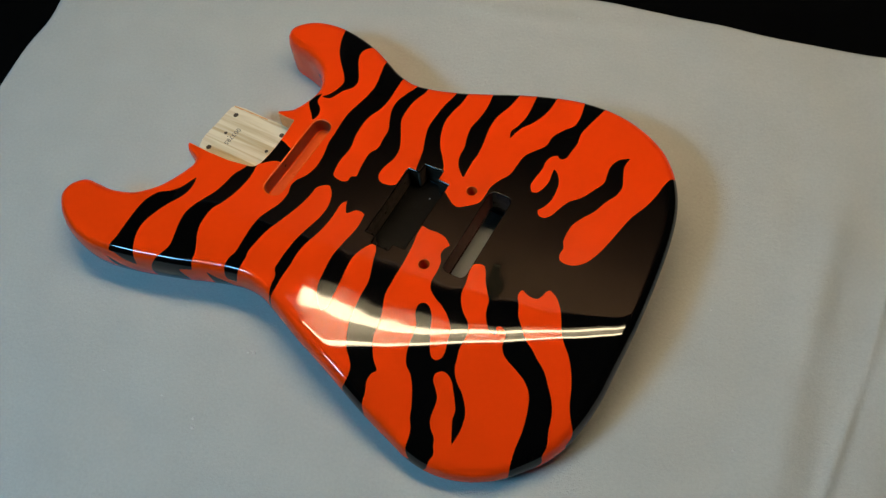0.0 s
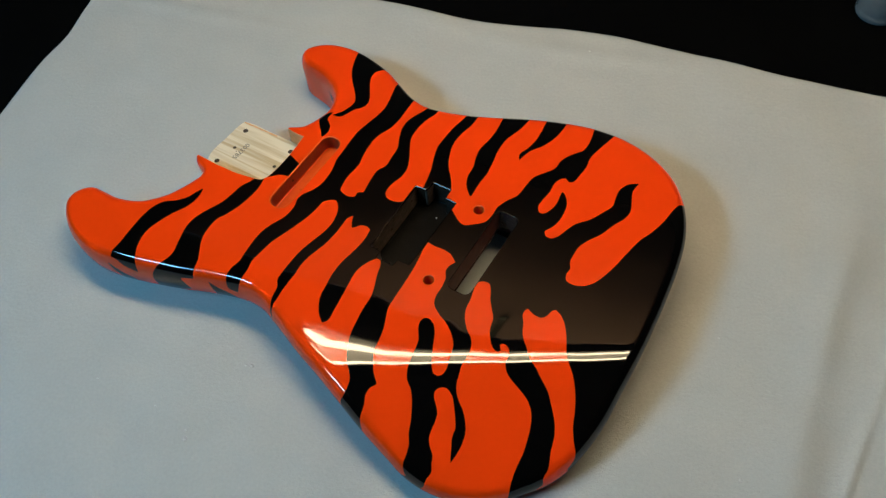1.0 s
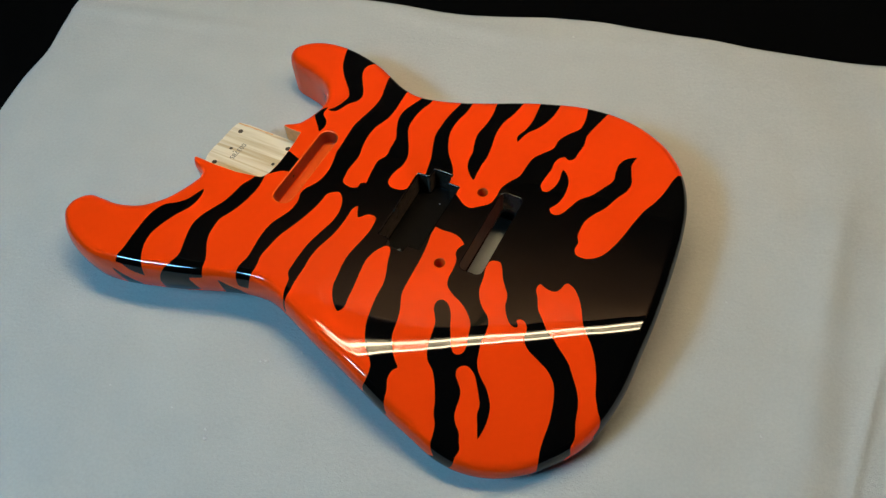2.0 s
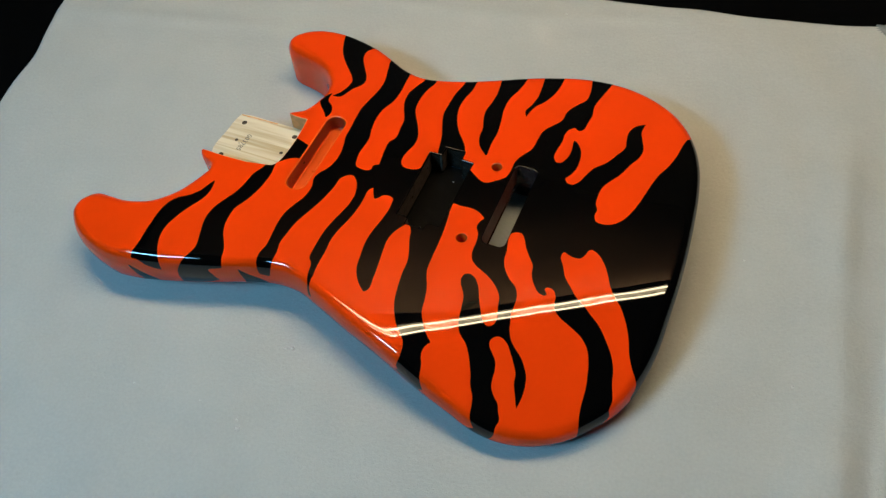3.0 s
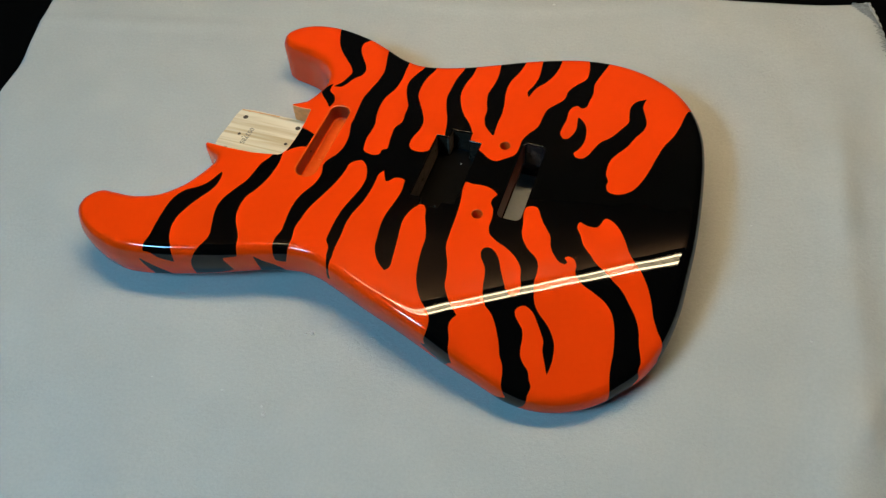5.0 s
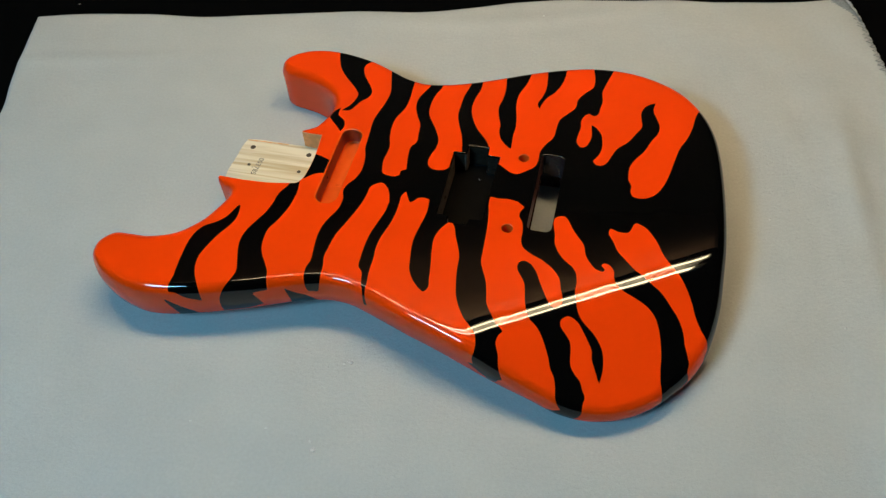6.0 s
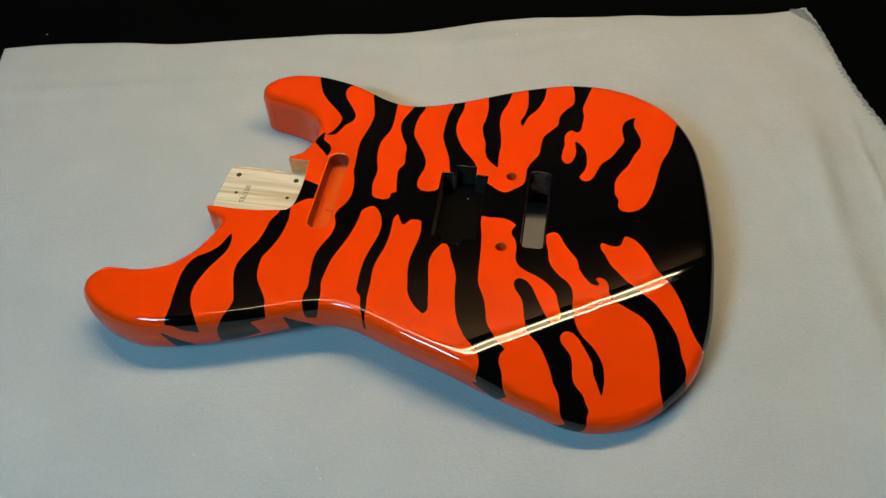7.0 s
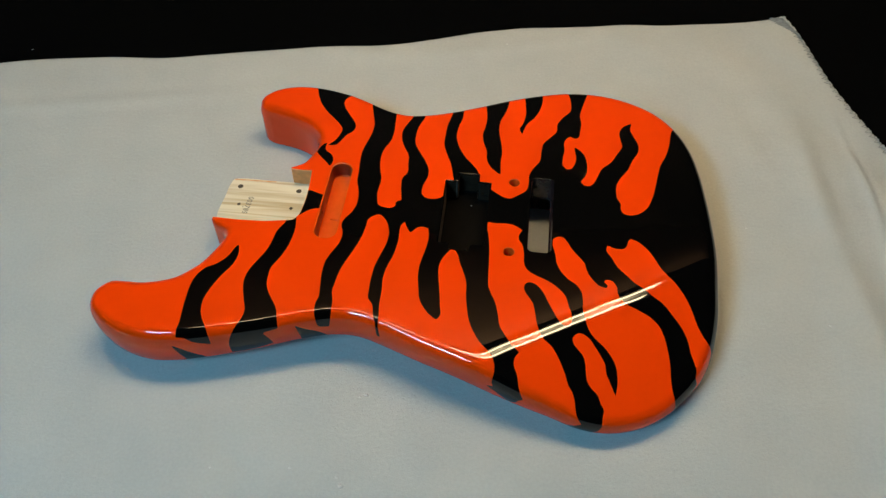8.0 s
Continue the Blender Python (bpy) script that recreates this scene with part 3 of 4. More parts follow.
oa_right = [(40.7, 160.2), (41.7, 155.3), (44.4, 141.0), (44.0, 131.2), (38.2, 123.0), (33.1, 112.8), (32.4, 102.6), (27.3, 94.8), (21.8, 86.4),
    (20.4, 75.9), (19.5, 64.3), (14.4, 55.0), (11.5, 46.7), (11.5, 37.1), (10.4, 30.0), (3.9, 23.4), (-3.3, 18.7), (-7.0, 19.4), (-14.4, 23.9),
    (-18.3, 26.5), (-24.0, 27.6)]
oa_left = [(-30.3, 33.1), (-29.2, 39.0), (-30.7, 45.9), (-35.4, 53.2), (-42.9, 62.2), (-48.8, 73.0), (-52.8, 86.4), (-52.4, 99.3), (-50.1, 110.8),
    (-50.1, 120.8), (-50.7, 128.3)]
finger_c = [(1.9, 152.5), (18.3, 156.4), (18.9, 148.7), (18.7, 139.1), (16.3, 127.3), (12.2, 117.9), (6.6, 109.8), (3.1, 96.4), (0.6, 101.7), (3.1,
    110.7), (4.9, 122.0), (4.3, 133.2)]
finger_d = [(-31.9, 138.6), (-10.5, 146.1), (-10.9, 134.7), (-13.0, 123.2), (-16.6, 111.6), (-16.8, 97.1), (-14.2, 83.4), (-12.6, 69.9), (-13.0,
    61.7), (-11.9, 44.7), (-16.0, 48.0), (-21.4, 53.8), (-24.9, 62.7), (-25.6, 71.4), (-28.8, 81.3), (-30.7, 91.6), (-29.2, 102.6), (-28.7, 113.6),
    (-30.8, 130.3)]
o15 = [(-84.6, 116.0), (-83.3, 108.7), (-86.4, 98.3), (-88.0, 85.7), (-86.7, 73.2), (-81.5, 63.5), (-76.0, 54.1), (-71.7, 43.4), (-71.6, 34.9),
    (-73.8, 26.8), (-74.5, 20.3), (-73.6, 15.4), (-69.7, 11.6), (-64.1, 11.2), (-58.5, 13.2), (-55.8, 16.1), (-46.7, 25.6), (-50.2, 36.0), (-52.0,
    44.2), (-54.5, 53.8), (-58.4, 63.4), (-62.5, 76.6), (-62.7, 87.1), (-62.1, 101.6), (-59.5, 116.5), (-59.7, 124.0)]
o14 = [(-110.2, 117.0), (-108.7, 109.7), (-108.0, 98.9), (-107.3, 88.0), (-108.3, 75.8), (-112.9, 62.5), (-113.3, 48.8), (-111.7, 39.0), (-109.2,
    29.5), (-109.2, 23.0), (-109.9, 13.4), (-109.0, 7.2), (-106.4, -0.5), (-101.4, -2.2), (-96.8, -2.2), (-93.2, 0.2), (-93.2, 4.5), (-89.1, 7.0),
    (-90.3, 13.0), (-91.7, 22.3), (-91.8, 32.6), (-89.0, 37.6), (-89.8, 48.8), (-90.8, 58.8), (-95.5, 68.4), (-99.7, 79.8), (-100.1, 89.0), (-97.0,
    99.1), (-93.7, 108.0), (-94.1, 115.4)]
s14 = [(-187.4, 142.3), (-185.1, 135.4), (-182.3, 126.7), (-177.3, 115.6), (-169.4, 105.2), (-161.8, 97.3), (-155.4, 90.0), (-152.8, 85.3), (-153.5,
    77.9), (-156.5, 69.8), (-161.2, 63.7), (-154.3, 65.1), (-150.8, 71.2), (-148.3, 77.2), (-142.5, 84.5), (-141.9, 90.4), (-144.2, 96.0), (-149.7,
    104.2), (-155.4, 113.2), (-157.6, 119.9), (-156.8, 125.4), (-154.5, 128.6), (-150.7, 134.6)]
s15 = [(-162.2, 66.9), (-162.0, 58.0), (-155.5, 52.4), (-153.0, 46.5), (-153.3, 41.8), (-154.3, 38.3), (-158.7, 43.7), (-164.5, 49.4), (-168.7, 56.0),
    (-167.6, 60.9)]
s16 = [(-166.0, 9.8), (-158.8, 7.6), (-149.3, 3.9), (-149.6, -9.2), (-157.2, -10.3), (-162.4, -13.5), (-167.3, -19.0), (-165.9, -4.1)]


# the forearm contour: the slope across the lower bout, how softly it sets in, and where
CONTOUR_SLOPE, CONTOUR_SOFT, CONTOUR_AT = 0.32, 5.96, -3.9
CONTOUR_S, CONTOUR_C = (0.4619, -0.8869), (0.8869, 0.4619)      # across and along the crease


def carve(x, y):
    """The forearm contour: how far the top falls away beyond a soft crease across the lower bout."""
    s = (x - 125.0) * CONTOUR_S[0] + (y + 47.0) * CONTOUR_S[1]
    c = (x - 125.0) * CONTOUR_C[0] + (y + 47.0) * CONTOUR_C[1]
    return CONTOUR_SLOPE * CONTOUR_SOFT * np.logaddexp(0.0, (s + 0.12 * c - CONTOUR_AT) / CONTOUR_SOFT)


right_of_s3 = s3_left + [(-60, -190), (80, -230), (220, -200), (230, 0), (220, 150), (100, 230), (-60, 180)]
black_first = [s1, s2l, s14, s15, s16, right_of_s3]
orange_next = [s3_right + s4_left + [(-100, -150), (-125, -150)],
               s4_right + o5_top + s5 + s6_left[:-1] + s6_side[:3] + [(10, -190), (-40, -180), (-90, -160)],
               s6_side[2:] + s6_right[1:] + o7_top[1:] + s8_left[1:] + s7_finger[1:] + s7_left[1:] + [(50, -200), (15, -195)],
               s7_right + tail_left[1:] + tail_right[1:] + o9_top[1:] + s9_left[1:] + [(150, -215), (90, -240)],
               s9_right + o10_top[1:] + [(205, -125), (195, -180)],
               ob_right + ob_hook[1:] + ob_left[1:] + [(80, 200), (150, 180)],
               oa_right + oa_left + [(-55, 170), (20, 190)],
               o15 + [(-60, 150)], o14 + [(-95, 140)],
               # two stripes end part of the way down the side
               [(-143, -121.5), (-130, -120.8), (-117, -119.5), (-117, -176), (-143, -176)],
               [(-101, -126), (-91, -124), (-80, -126), (-80, -176), (-101, -176)]]
black_last = [finger_c, finger_d, s1b, s2b]


def blackness(q):
    """Positive where the paint is black, by about the distance to the stripe's edge."""
    f = np.full(len(q), -4.0)
    for p in black_first:
        f = np.maximum(f, inside_near(q, curve_through(p, 4)))
    for p in orange_next:
        f = np.minimum(f, -inside_near(q, curve_through(p, 4)))
    for p in black_last:
        f = np.maximum(f, inside_near(q, curve_through(p, 4)))
    return f


STEP = 1.0
BELLY_X = (-303, -285, -250, -200, -150, -80, -40, 0, 60, 110, 140, 158)
BELLY_IN, BELLY_UP = (12, 20, 26, 34, 47, 53, 50, 46, 46, 38, 24, 13), (10, 13, 17, 22, 27, 28.5, 26, 20.5, 18.5, 17, 14, 10)
gx, gy = np.meshgrid(np.arange(-306, 161, STEP), np.arange(-166, 164, STEP), indexing="ij")
nx, ny = gx.shape
plan = np.stack([gx.ravel(), gy.ravel()], 1)
idx = np.arange(nx * ny).reshape(nx, ny)
a, b, c, d = idx[:-1, :-1].ravel(), idx[1:, :-1].ravel(), idx[1:, 1:].ravel(), idx[:-1, 1:].ravel()
tris = np.vstack([np.stack([a, b, c], 1), np.stack([a, c, d], 1)])

into = inside_by(plan, OUTLINE)
in_pocket = inside_by(plan, POCKET)
edge_round = np.clip(-in_pocket * 1.1, 1.2, ROUND)      # the round edge dies away into the pocket's tips
fields = [into - edge_round, -in_pocket] + [-inside_near(plan, h, 6.0) for h in (SLOT, HUMBUCKER, TREMOLO, *POSTS)]
rows = np.column_stack([plan] + fields)
for k in range(len(fields)):
    rows, tris, _ = cut(rows, tris, rows[:, 2 + k])
used, tris = compact(tris)
plan = rows[used, :2]
black = blackness(plan)


def top_normals(p):
    h = 0.4
    dx = (carve(p[:, 0] + h, p[:, 1]) - carve(p[:, 0] - h, p[:, 1])) / (2 * h)
    dy = (carve(p[:, 0], p[:, 1] + h) - carve(p[:, 0], p[:, 1] - h)) / (2 * h)
    n = np.column_stack([dx, dy, np.ones(len(p))])
    return n / np.linalg.norm(n, axis=1)[:, None]


def outward(p, poly):
    """Plan direction in which the distance inside poly falls."""
    h = 0.35
    gx = inside_by(p + (h, 0), poly) - inside_by(p - (h, 0), poly)
    gy = inside_by(p + (0, h), poly) - inside_by(p - (0, h), poly)
    g = -np.column_stack([gx, gy])
    return g / (np.linalg.norm(g, axis=1)[:, None] + 1e-9)


# near the rim the top eases over before the round edge begins
SOFT_W = 5.0


def soften(inner, x):
    """How far the top has sunk, and its slope, by the distance inside the round edge's start; the horns are crisper."""
    u, steep = np.clip(1 - inner / SOFT_W, 0, 1), np.interp(x, (-130, -50), (0.035, 0.09))
    return steep * SOFT_W * u ** 3 / 3, steep * u * u


sink, slope = soften(rows[used, 2], plan[:, 0])
normals = top_normals(plan)
near = slope > 1e-4
tilt = np.column_stack([outward(plan[near], OUTLINE) * slope[near][:, None], np.zeros(near.sum())])
normals[near] = normals[near] + tilt
normals /= np.linalg.norm(normals, axis=1)[:, None]
top_rows = np.column_stack([plan, TOP - carve(plan[:, 0], plan[:, 1]) - sink, normals, black])
loops = border_loops(tris)
outer = max(loops, key=len)

# the rim: from the top's border over a round edge, down the side and under
p = plan[outer]
pocket_d = inside_by(p, POCKET)
on_pocket = pocket_d > -0.25
r = np.where(on_pocket, 0.6, np.clip(-pocket_d * 1.1, 1.2, ROUND))
n_out = outward(p, OUTLINE)
n_in = outward(p, POCKET) * -1
n_rim = np.where(on_pocket[:, None], n_in, n_out)
z_top = TOP - carve(p[:, 0], p[:, 1]) - sink[outer]
n_top = normals[outer]
# the back edge is rounded too, and cut further under along the bass side (belly contour)
lean = np.clip(-n_rim[:, 1] + 0.2, 0, 1) * np.clip(-p[:, 1] / 40 - 0.8, 0, 1)
under = FOOT + (np.interp(p[:, 0], BELLY_X, BELLY_IN) - FOOT) * lean
lift = FOOT + (np.interp(p[:, 0], BELLY_X, BELLY_UP) - FOOT) * lean
lift = np.minimum(lift, 0.6 * z_top)
# the side drops straight to a small round at its foot, from which the back slopes in under the body
across_s, across_c = under * math.sin(0.82), lift * math.cos(0.82)
r_foot = FOOT + 6.0 * lean
z_foot = np.maximum(0.0, across_s + across_c - np.hypot(across_s, across_c) - 0.41 * r_foot) / math.cos(0.82)
z_foot = np.minimum(z_foot, 0.6 * z_top - r_foot).clip(0.0)
z_wall = z_foot + r_foot
turn_foot = math.pi / 2 - np.arctan2(z_foot, np.maximum(under - r_foot, 0.5))
# the round edge is deeper on the bass side, and flatter where the edge is thin
bulge = np.interp(p[:, 0], (-110, -20), (1.0, 0.25))
r_down = np.minimum(r * (1 + bulge * np.clip(0.3 - n_rim[:, 1], 0, 1)), z_top - z_wall - 0.5)
tuck = np.maximum(0.12 * lean, 0.33 * np.clip((n_rim[:, 0] - 0.3) / 0.4, 0, 1) * (p[:, 0] > 60)) * np.maximum(z_top - r_down - z_wall, 0.0)      # the side leans in a little towards its foot
far_side = np.where(on_pocket, 0.0, 0.4 * np.clip(n_rim[:, 1] + 0.6, 0, 1))
flat_rim = np.column_stack([n_rim, np.zeros(len(p))])
rings, arc = [], np.zeros(len(p))
for k in range(13):
    t = math.pi / 2 * k / 12
    away, fall = r * math.sin(t), r_down * (1 - math.cos(t))
    nrm = n_top * (r * math.cos(t))[:, None] + flat_rim * (r_down * math.sin(t))[:, None]
    if k:
        arc = arc + np.hypot(away - rings[-1][0], z_top - fall - rings[-1][1])
    rings.append((away + far_side * math.sin(t), z_top - fall, arc, nrm))
for k in range(1, 15):
    u = k / 14
    z = (z_top - r_down) * (1 - u) + z_wall * u
    nrm = np.column_stack([n_rim, -2 * u * tuck / np.maximum(z_top - r_down - z_wall, 1.0)])
    rings.append((r + far_side - tuck * u * u, z, arc + (z_top - r_down - z), nrm))
for k in range(1, 10):
    t = turn_foot * k / 9
    z = z_foot + r_foot * (1 - np.sin(t))
    t_n = np.maximum(t, np.arctan(2 * tuck / np.maximum(z_top - r_down - z_wall, 1.0)))
    nrm = np.column_stack([n_rim * np.cos(t_n)[:, None], -np.sin(t_n)])
    rings.append((r + far_side - tuck - r_foot * (1 - np.cos(t)), z, arc + (z_top - r_down - z), nrm))
inner_foot, last_z = tuck + r_foot * (1 - np.cos(turn_foot)), z_foot + r_foot * (1 - np.sin(turn_foot))
for u in (0.35, 0.7, 1.0):
    z = last_z * (1 - u)
    nrm = np.column_stack([n_rim * np.cos(turn_foot)[:, None], -np.sin(turn_foot)])
    rings.append((r + far_side - inner_foot - (np.maximum(under, r_foot + 0.5) - inner_foot) * u, z, arc + (z_top - r_down - z), nrm))
count = len(p)
rim_rows, rim_plan = [], []
for away, z, v, nrm in rings:
    xy = p + n_rim * np.broadcast_to(away, (count,))[:, None]
    nrm = nrm / np.linalg.norm(nrm, axis=1)[:, None]
    rim_rows.append(np.column_stack([xy, z, nrm]))
    rim_plan.append(p + n_rim * v[:, None])
rim_black = blackness(np.vstack(rim_plan))
rim_rows = np.column_stack([np.vstack(rim_rows), rim_black])
ring_tris, pocket_tris = [], []
for k in range(len(rings) - 1):
    for i in range(count):
        j = (i + 1) % count
        quad = (k * count + i, k * count + j, (k + 1) * count + j, (k + 1) * count + i)
        two = [(quad[0], quad[2], quad[1]), (quad[0], quad[3], quad[2])]
        if on_pocket[i] and on_pocket[j]:
            if k < 26:
                pocket_tris += two
        else:
            ring_tris += two

body = thing("guitar_body", "glossy orange electric guitar body with black tiger stripes, on the cloth", "guitar body")
all_rows = np.vstack([top_rows, rim_rows])
all_tris = np.vstack([tris, np.array(ring_tris) + len(top_rows)])
all_rows, black_tris, orange_tris = cut(all_rows, all_tris, all_rows[:, 6])


def shell(name, t, mat, label=""):
    used, t = compact(t)
    q = all_rows[used]
    return mesh_part(name, q[:, :3] / 1000, t.tolist(), mat, body, label, q[:, 3:6])


shell("shell", orange_tris, ORANGE, "orange lacquered shell")
# the top and the rim are two sheets: weld their pieces by place, so that each stripe is one object
key = np.round(all_rows[:, :3] * 20).astype(int)
_, weld = np.unique(key, axis=0, return_inverse=True)
piece = islands(weld.ravel()[black_tris], int(weld.max()) + 1)
for number in np.unique(piece):
    some = black_tris[piece == number]
    if len(some) > 12:
        shell("stripe", some, BLACK, "black painted stripe")
used, t = compact(np.array(pocket_tris))
q = rim_rows[used]
mesh_part("pocket_wall", np.column_stack([q[:, :2], np.maximum(q[:, 2], 27.0)]) / 1000, t.tolist(), OVERSPRAY, body, "pocket wall with orange overspray", q[:, 3:6])
# the flat back, open where the tremolo opening comes through
gx, gy = np.meshgrid(np.arange(-306, 161, 4.0), np.arange(-166, 166, 4.0), indexing="ij")
idx = np.arange(gx.size).reshape(gx.shape)
a, b, c, d = idx[:-1, :-1].ravel(), idx[1:, :-1].ravel(), idx[1:, 1:].ravel(), idx[:-1, 1:].ravel()
back = np.stack([gx.ravel(), gy.ravel()], 1)
back = np.column_stack([back, inside_by(back, OUTLINE) - FOOT - 3.0 - 30.0 * np.clip(-back[:, 1] / 60 - 0.5, 0, 1), -inside_near(back, SPRINGS, 12.0)])
back_tris = np.vstack([np.stack([a, c, b], 1), np.stack([a, d, c], 1)])
for k in (2, 3):
    back, back_tris, _ = cut(back, back_tris, back[:, k])
used, t = compact(back_tris)
mesh_part("back", np.column_stack([back[used, :2], np.full(len(used), 0.3)]) / 1000, t.tolist(), ORANGE, body, smooth=False)


cavity_of = {}


def cavity(name, poly, depth, wall, floor, label, lip=1.1, bottom=True, lip_mat=None, side=None):
    """A routed hollow: a small rounded lip, straight walls and a floor."""
    n = len(poly)
    out = outward(poly, poly)
    verts, faces = [], []
    round_lip = [math.radians(a) for a in (0, 22, 45, 67, 90)]
    levels = [(-lip * math.sin(a), -lip * (1 - math.cos(a))) for a in round_lip] + [(-lip, -depth + 1.0), (-lip - 0.3, -depth + 0.3), (-lip - 1.0, -depth)]
    rise = [math.cos(a) for a in round_lip] + [0.0, 0.5, 0.95]
    normals = []
    for (inset, z), up in zip(levels, rise):
        xy = poly + out * inset
        normals += [(-ox * math.sqrt(1 - up * up), -oy * math.sqrt(1 - up * up), up) for ox, oy in out]
        for (x, y) in xy:
            verts.append((x / 1000, y / 1000, (TOP + z - float(carve(x, y))) / 1000))
    for k in range(len(levels) - 1):
        for i in range(n):
            j = (i + 1) % n
            faces.append((k * n + i, k * n + j, (k + 1) * n + j, (k + 1) * n + i))
    ob = mesh_part(name, verts, faces, wall, body, label, normals)
    cavity_of[name] = ob
    # the lip carries the top's lacquer; the wall towards the neck is less covered, the slot's is a darker orange
    for extra in (lip_mat or wall, side or wall, floor):
        ob.data.materials.append(extra)
    for i, face in enumerate(ob.data.polygons):
        if i < 4 * n:
            face.material_index = 1
        elif i >= 5 * n:
            face.material_index = 3
        elif out[i % n][0] < -0.5 or (side is SLOT_WALL and out[i % n][1] > 0.3):
            face.material_index = 2
    if bottom:
        bm = bmesh.new()
        f = bm.faces.new([bm.verts.new(verts[(len(levels) - 1) * n + i]) for i in range(n)])
        bmesh.ops.triangulate(bm, faces=[f])
        part("cavity_floor", bm, floor, ob, "", smooth=False)
    return ob


cavity("neck_pickup_cavity", SLOT, 14.0, CAVITY_ORANGE, CAVITY_ORANGE, "orange painted neck pickup cavity", side=SLOT_WALL)
cavity("bridge_pickup_cavity", HUMBUCKER, 21.0, CAVITY_BLACK, CAVITY_FLOOR, "black painted bridge pickup cavity", lip_mat=BLACK, side=BARE_STAIN)
cavity("tremolo_cavity", TREMOLO, 22.5, CAVITY_BROWN, CAVITY_BROWN, "tremolo opening cut through to the back", bottom=False, lip=0.7, lip_mat=BLACK, side=RED_STAIN)
# under it the wider spring cavity, open at the back: walls, and a ceiling round the slot
n = len(SPRINGS)
verts = [(x / 1000, y / 1000, z) for z in (0.0004, 0.0225) for x, y in SPRINGS]
mesh_part("spring_cavity", verts, [(i, n + i, n + (i + 1) % n, (i + 1) % n) for i in range(n)], CAVITY_BROWN, body, "dark spring cavity in the back", smooth=False)
gx, gy = np.meshgrid(np.arange(-54, 41, 2.0), np.arange(-43, 55, 2.0), indexing="ij")
idx = np.arange(gx.size).reshape(gx.shape)
a, b, c, d = idx[:-1, :-1].ravel(), idx[1:, :-1].ravel(), idx[1:, 1:].ravel(), idx[:-1, 1:].ravel()
lid = np.stack([gx.ravel(), gy.ravel()], 1)
lid = np.column_stack([lid, inside_by(lid, SPRINGS), 1.8 - inside_near(lid, TREMOLO, 12.0)])
lid_tris = np.vstack([np.stack([a, c, b], 1), np.stack([a, d, c], 1)])
for k in (2, 3):
    lid, lid_tris, _ = cut(lid, lid_tris, lid[:, k])
used, t = compact(lid_tris)
mesh_part("cavity_ceiling", np.column_stack([lid[used, :2], np.full(len(used), 22.5)]) / 1000, t.tolist(), CAVITY_BROWN, body, smooth=False)
for hole in POSTS:
    cavity("post_hole", hole, 24.0, CAVITY_ORANGE, DARK_HOLE, "drilled tremolo post hole", lip=0.5)

# the heel under the neck pocket, bare wood on top, with dark discs for its drilled holes and the stamped number
heel_line = curve_through([(-235, -26), (-239.8, -13), (-239.2, 8), (-238, 27), (-237, 30.4), (-233, 31.4), (-205, 31.8), (-160, 32.5), (-158, 20), (-158, -20), (-164, -30), (-200, -29)], 4, sharp=50)
bm = bmesh.new()
low = [bm.verts.new((x / 1000, y / 1000, 0.003)) for x, y in heel_line]
high = [bm.verts.new((x / 1000, y / 1000, 0.0280)) for x, y in heel_line]
for i in range(len(low)):
    j = (i + 1) % len(low)
    bm.faces.new((low[i], low[j], high[j], high[i]))
# its upper edge is eased, and the paint ends there
inner = np.array(heel_line) - outward(np.array(heel_line), np.array(heel_line)) * 0.35
ease = [bm.verts.new((x / 1000, y / 1000, 0.0287)) for x, y in inner]
for i in range(len(high)):
    j = (i + 1) % len(high)
    bm.faces.new((high[i], high[j], ease[j], ease[i]))
part("heel", bm, ORANGE, body, "orange heel block", smooth=False)
bm = bmesh.new()
f = bm.faces.new([bm.verts.new((x / 1000, y / 1000, 0.0288)) for x, y in inner])
bmesh.ops.triangulate(bm, faces=[f])
floor_part = part("pocket_floor", bm, ASH, body, "bare ash neck pocket floor", smooth=False)
# a thin line of orange overspray along the floor's far edge
bm = bmesh.new()
steps = 24
line = [(-236.2 + 36.0 * k / steps, 30.1 + 0.9 * k / steps) for k in range(steps + 1)]
upper = [bm.verts.new((x / 1000, y / 1000, 0.02893)) for x, y in line]
lower = [bm.verts.new((x / 1000, (y - 0.9 - 0.35 * math.sin(0.31 * x) * math.sin(0.83 * x)) / 1000, 0.02893)) for x, y in line]
for k in range(steps):
    bm.faces.new((lower[k], lower[k + 1], upper[k + 1], upper[k]))
part("overspray_line", bm, OVERSPRAY, floor_part, "thin line of orange overspray", smooth=False)
# flat discs: the shade inside each drilled hole is put into their dark colour
for x, y, rad in ((-229, 22, 2.3), (-179, 22, 2.3), (-181, 2, 1.6), (-225, 2, 1.5), (-229, -17, 2.3), (-221, -0.5, 0.5)):
    bm = bmesh.new()
    bmesh.ops.create_circle(bm, cap_ends=True, segments=18, radius=rad / 1000, matrix=Matrix.Translation((x / 1000, y / 1000, 0.02895)))
    part("screw_hole_disc", bm, DARK_HOLE, floor_part, "flat dark disc for a drilled screw hole", smooth=False)

# ---------------------------------------------------------------- small things
font = bpy.data.curves.new("serial_number", "FONT")
font.body, font.size, font.align_x, font.align_y = "003785", 0.0062, "CENTER", "CENTER"
font.space_character = 1.05
writing = new("serial_number", font)
bpy.context.view_layer.update()
stamp_mesh = bpy.data.meshes.new_from_object(writing.evaluated_get(bpy.context.evaluated_depsgraph_get()))
bpy.data.objects.remove(writing)
stamp = new("serial_number", stamp_mesh)
stamp_mesh.materials.append(INK)
stamp.parent = floor_part
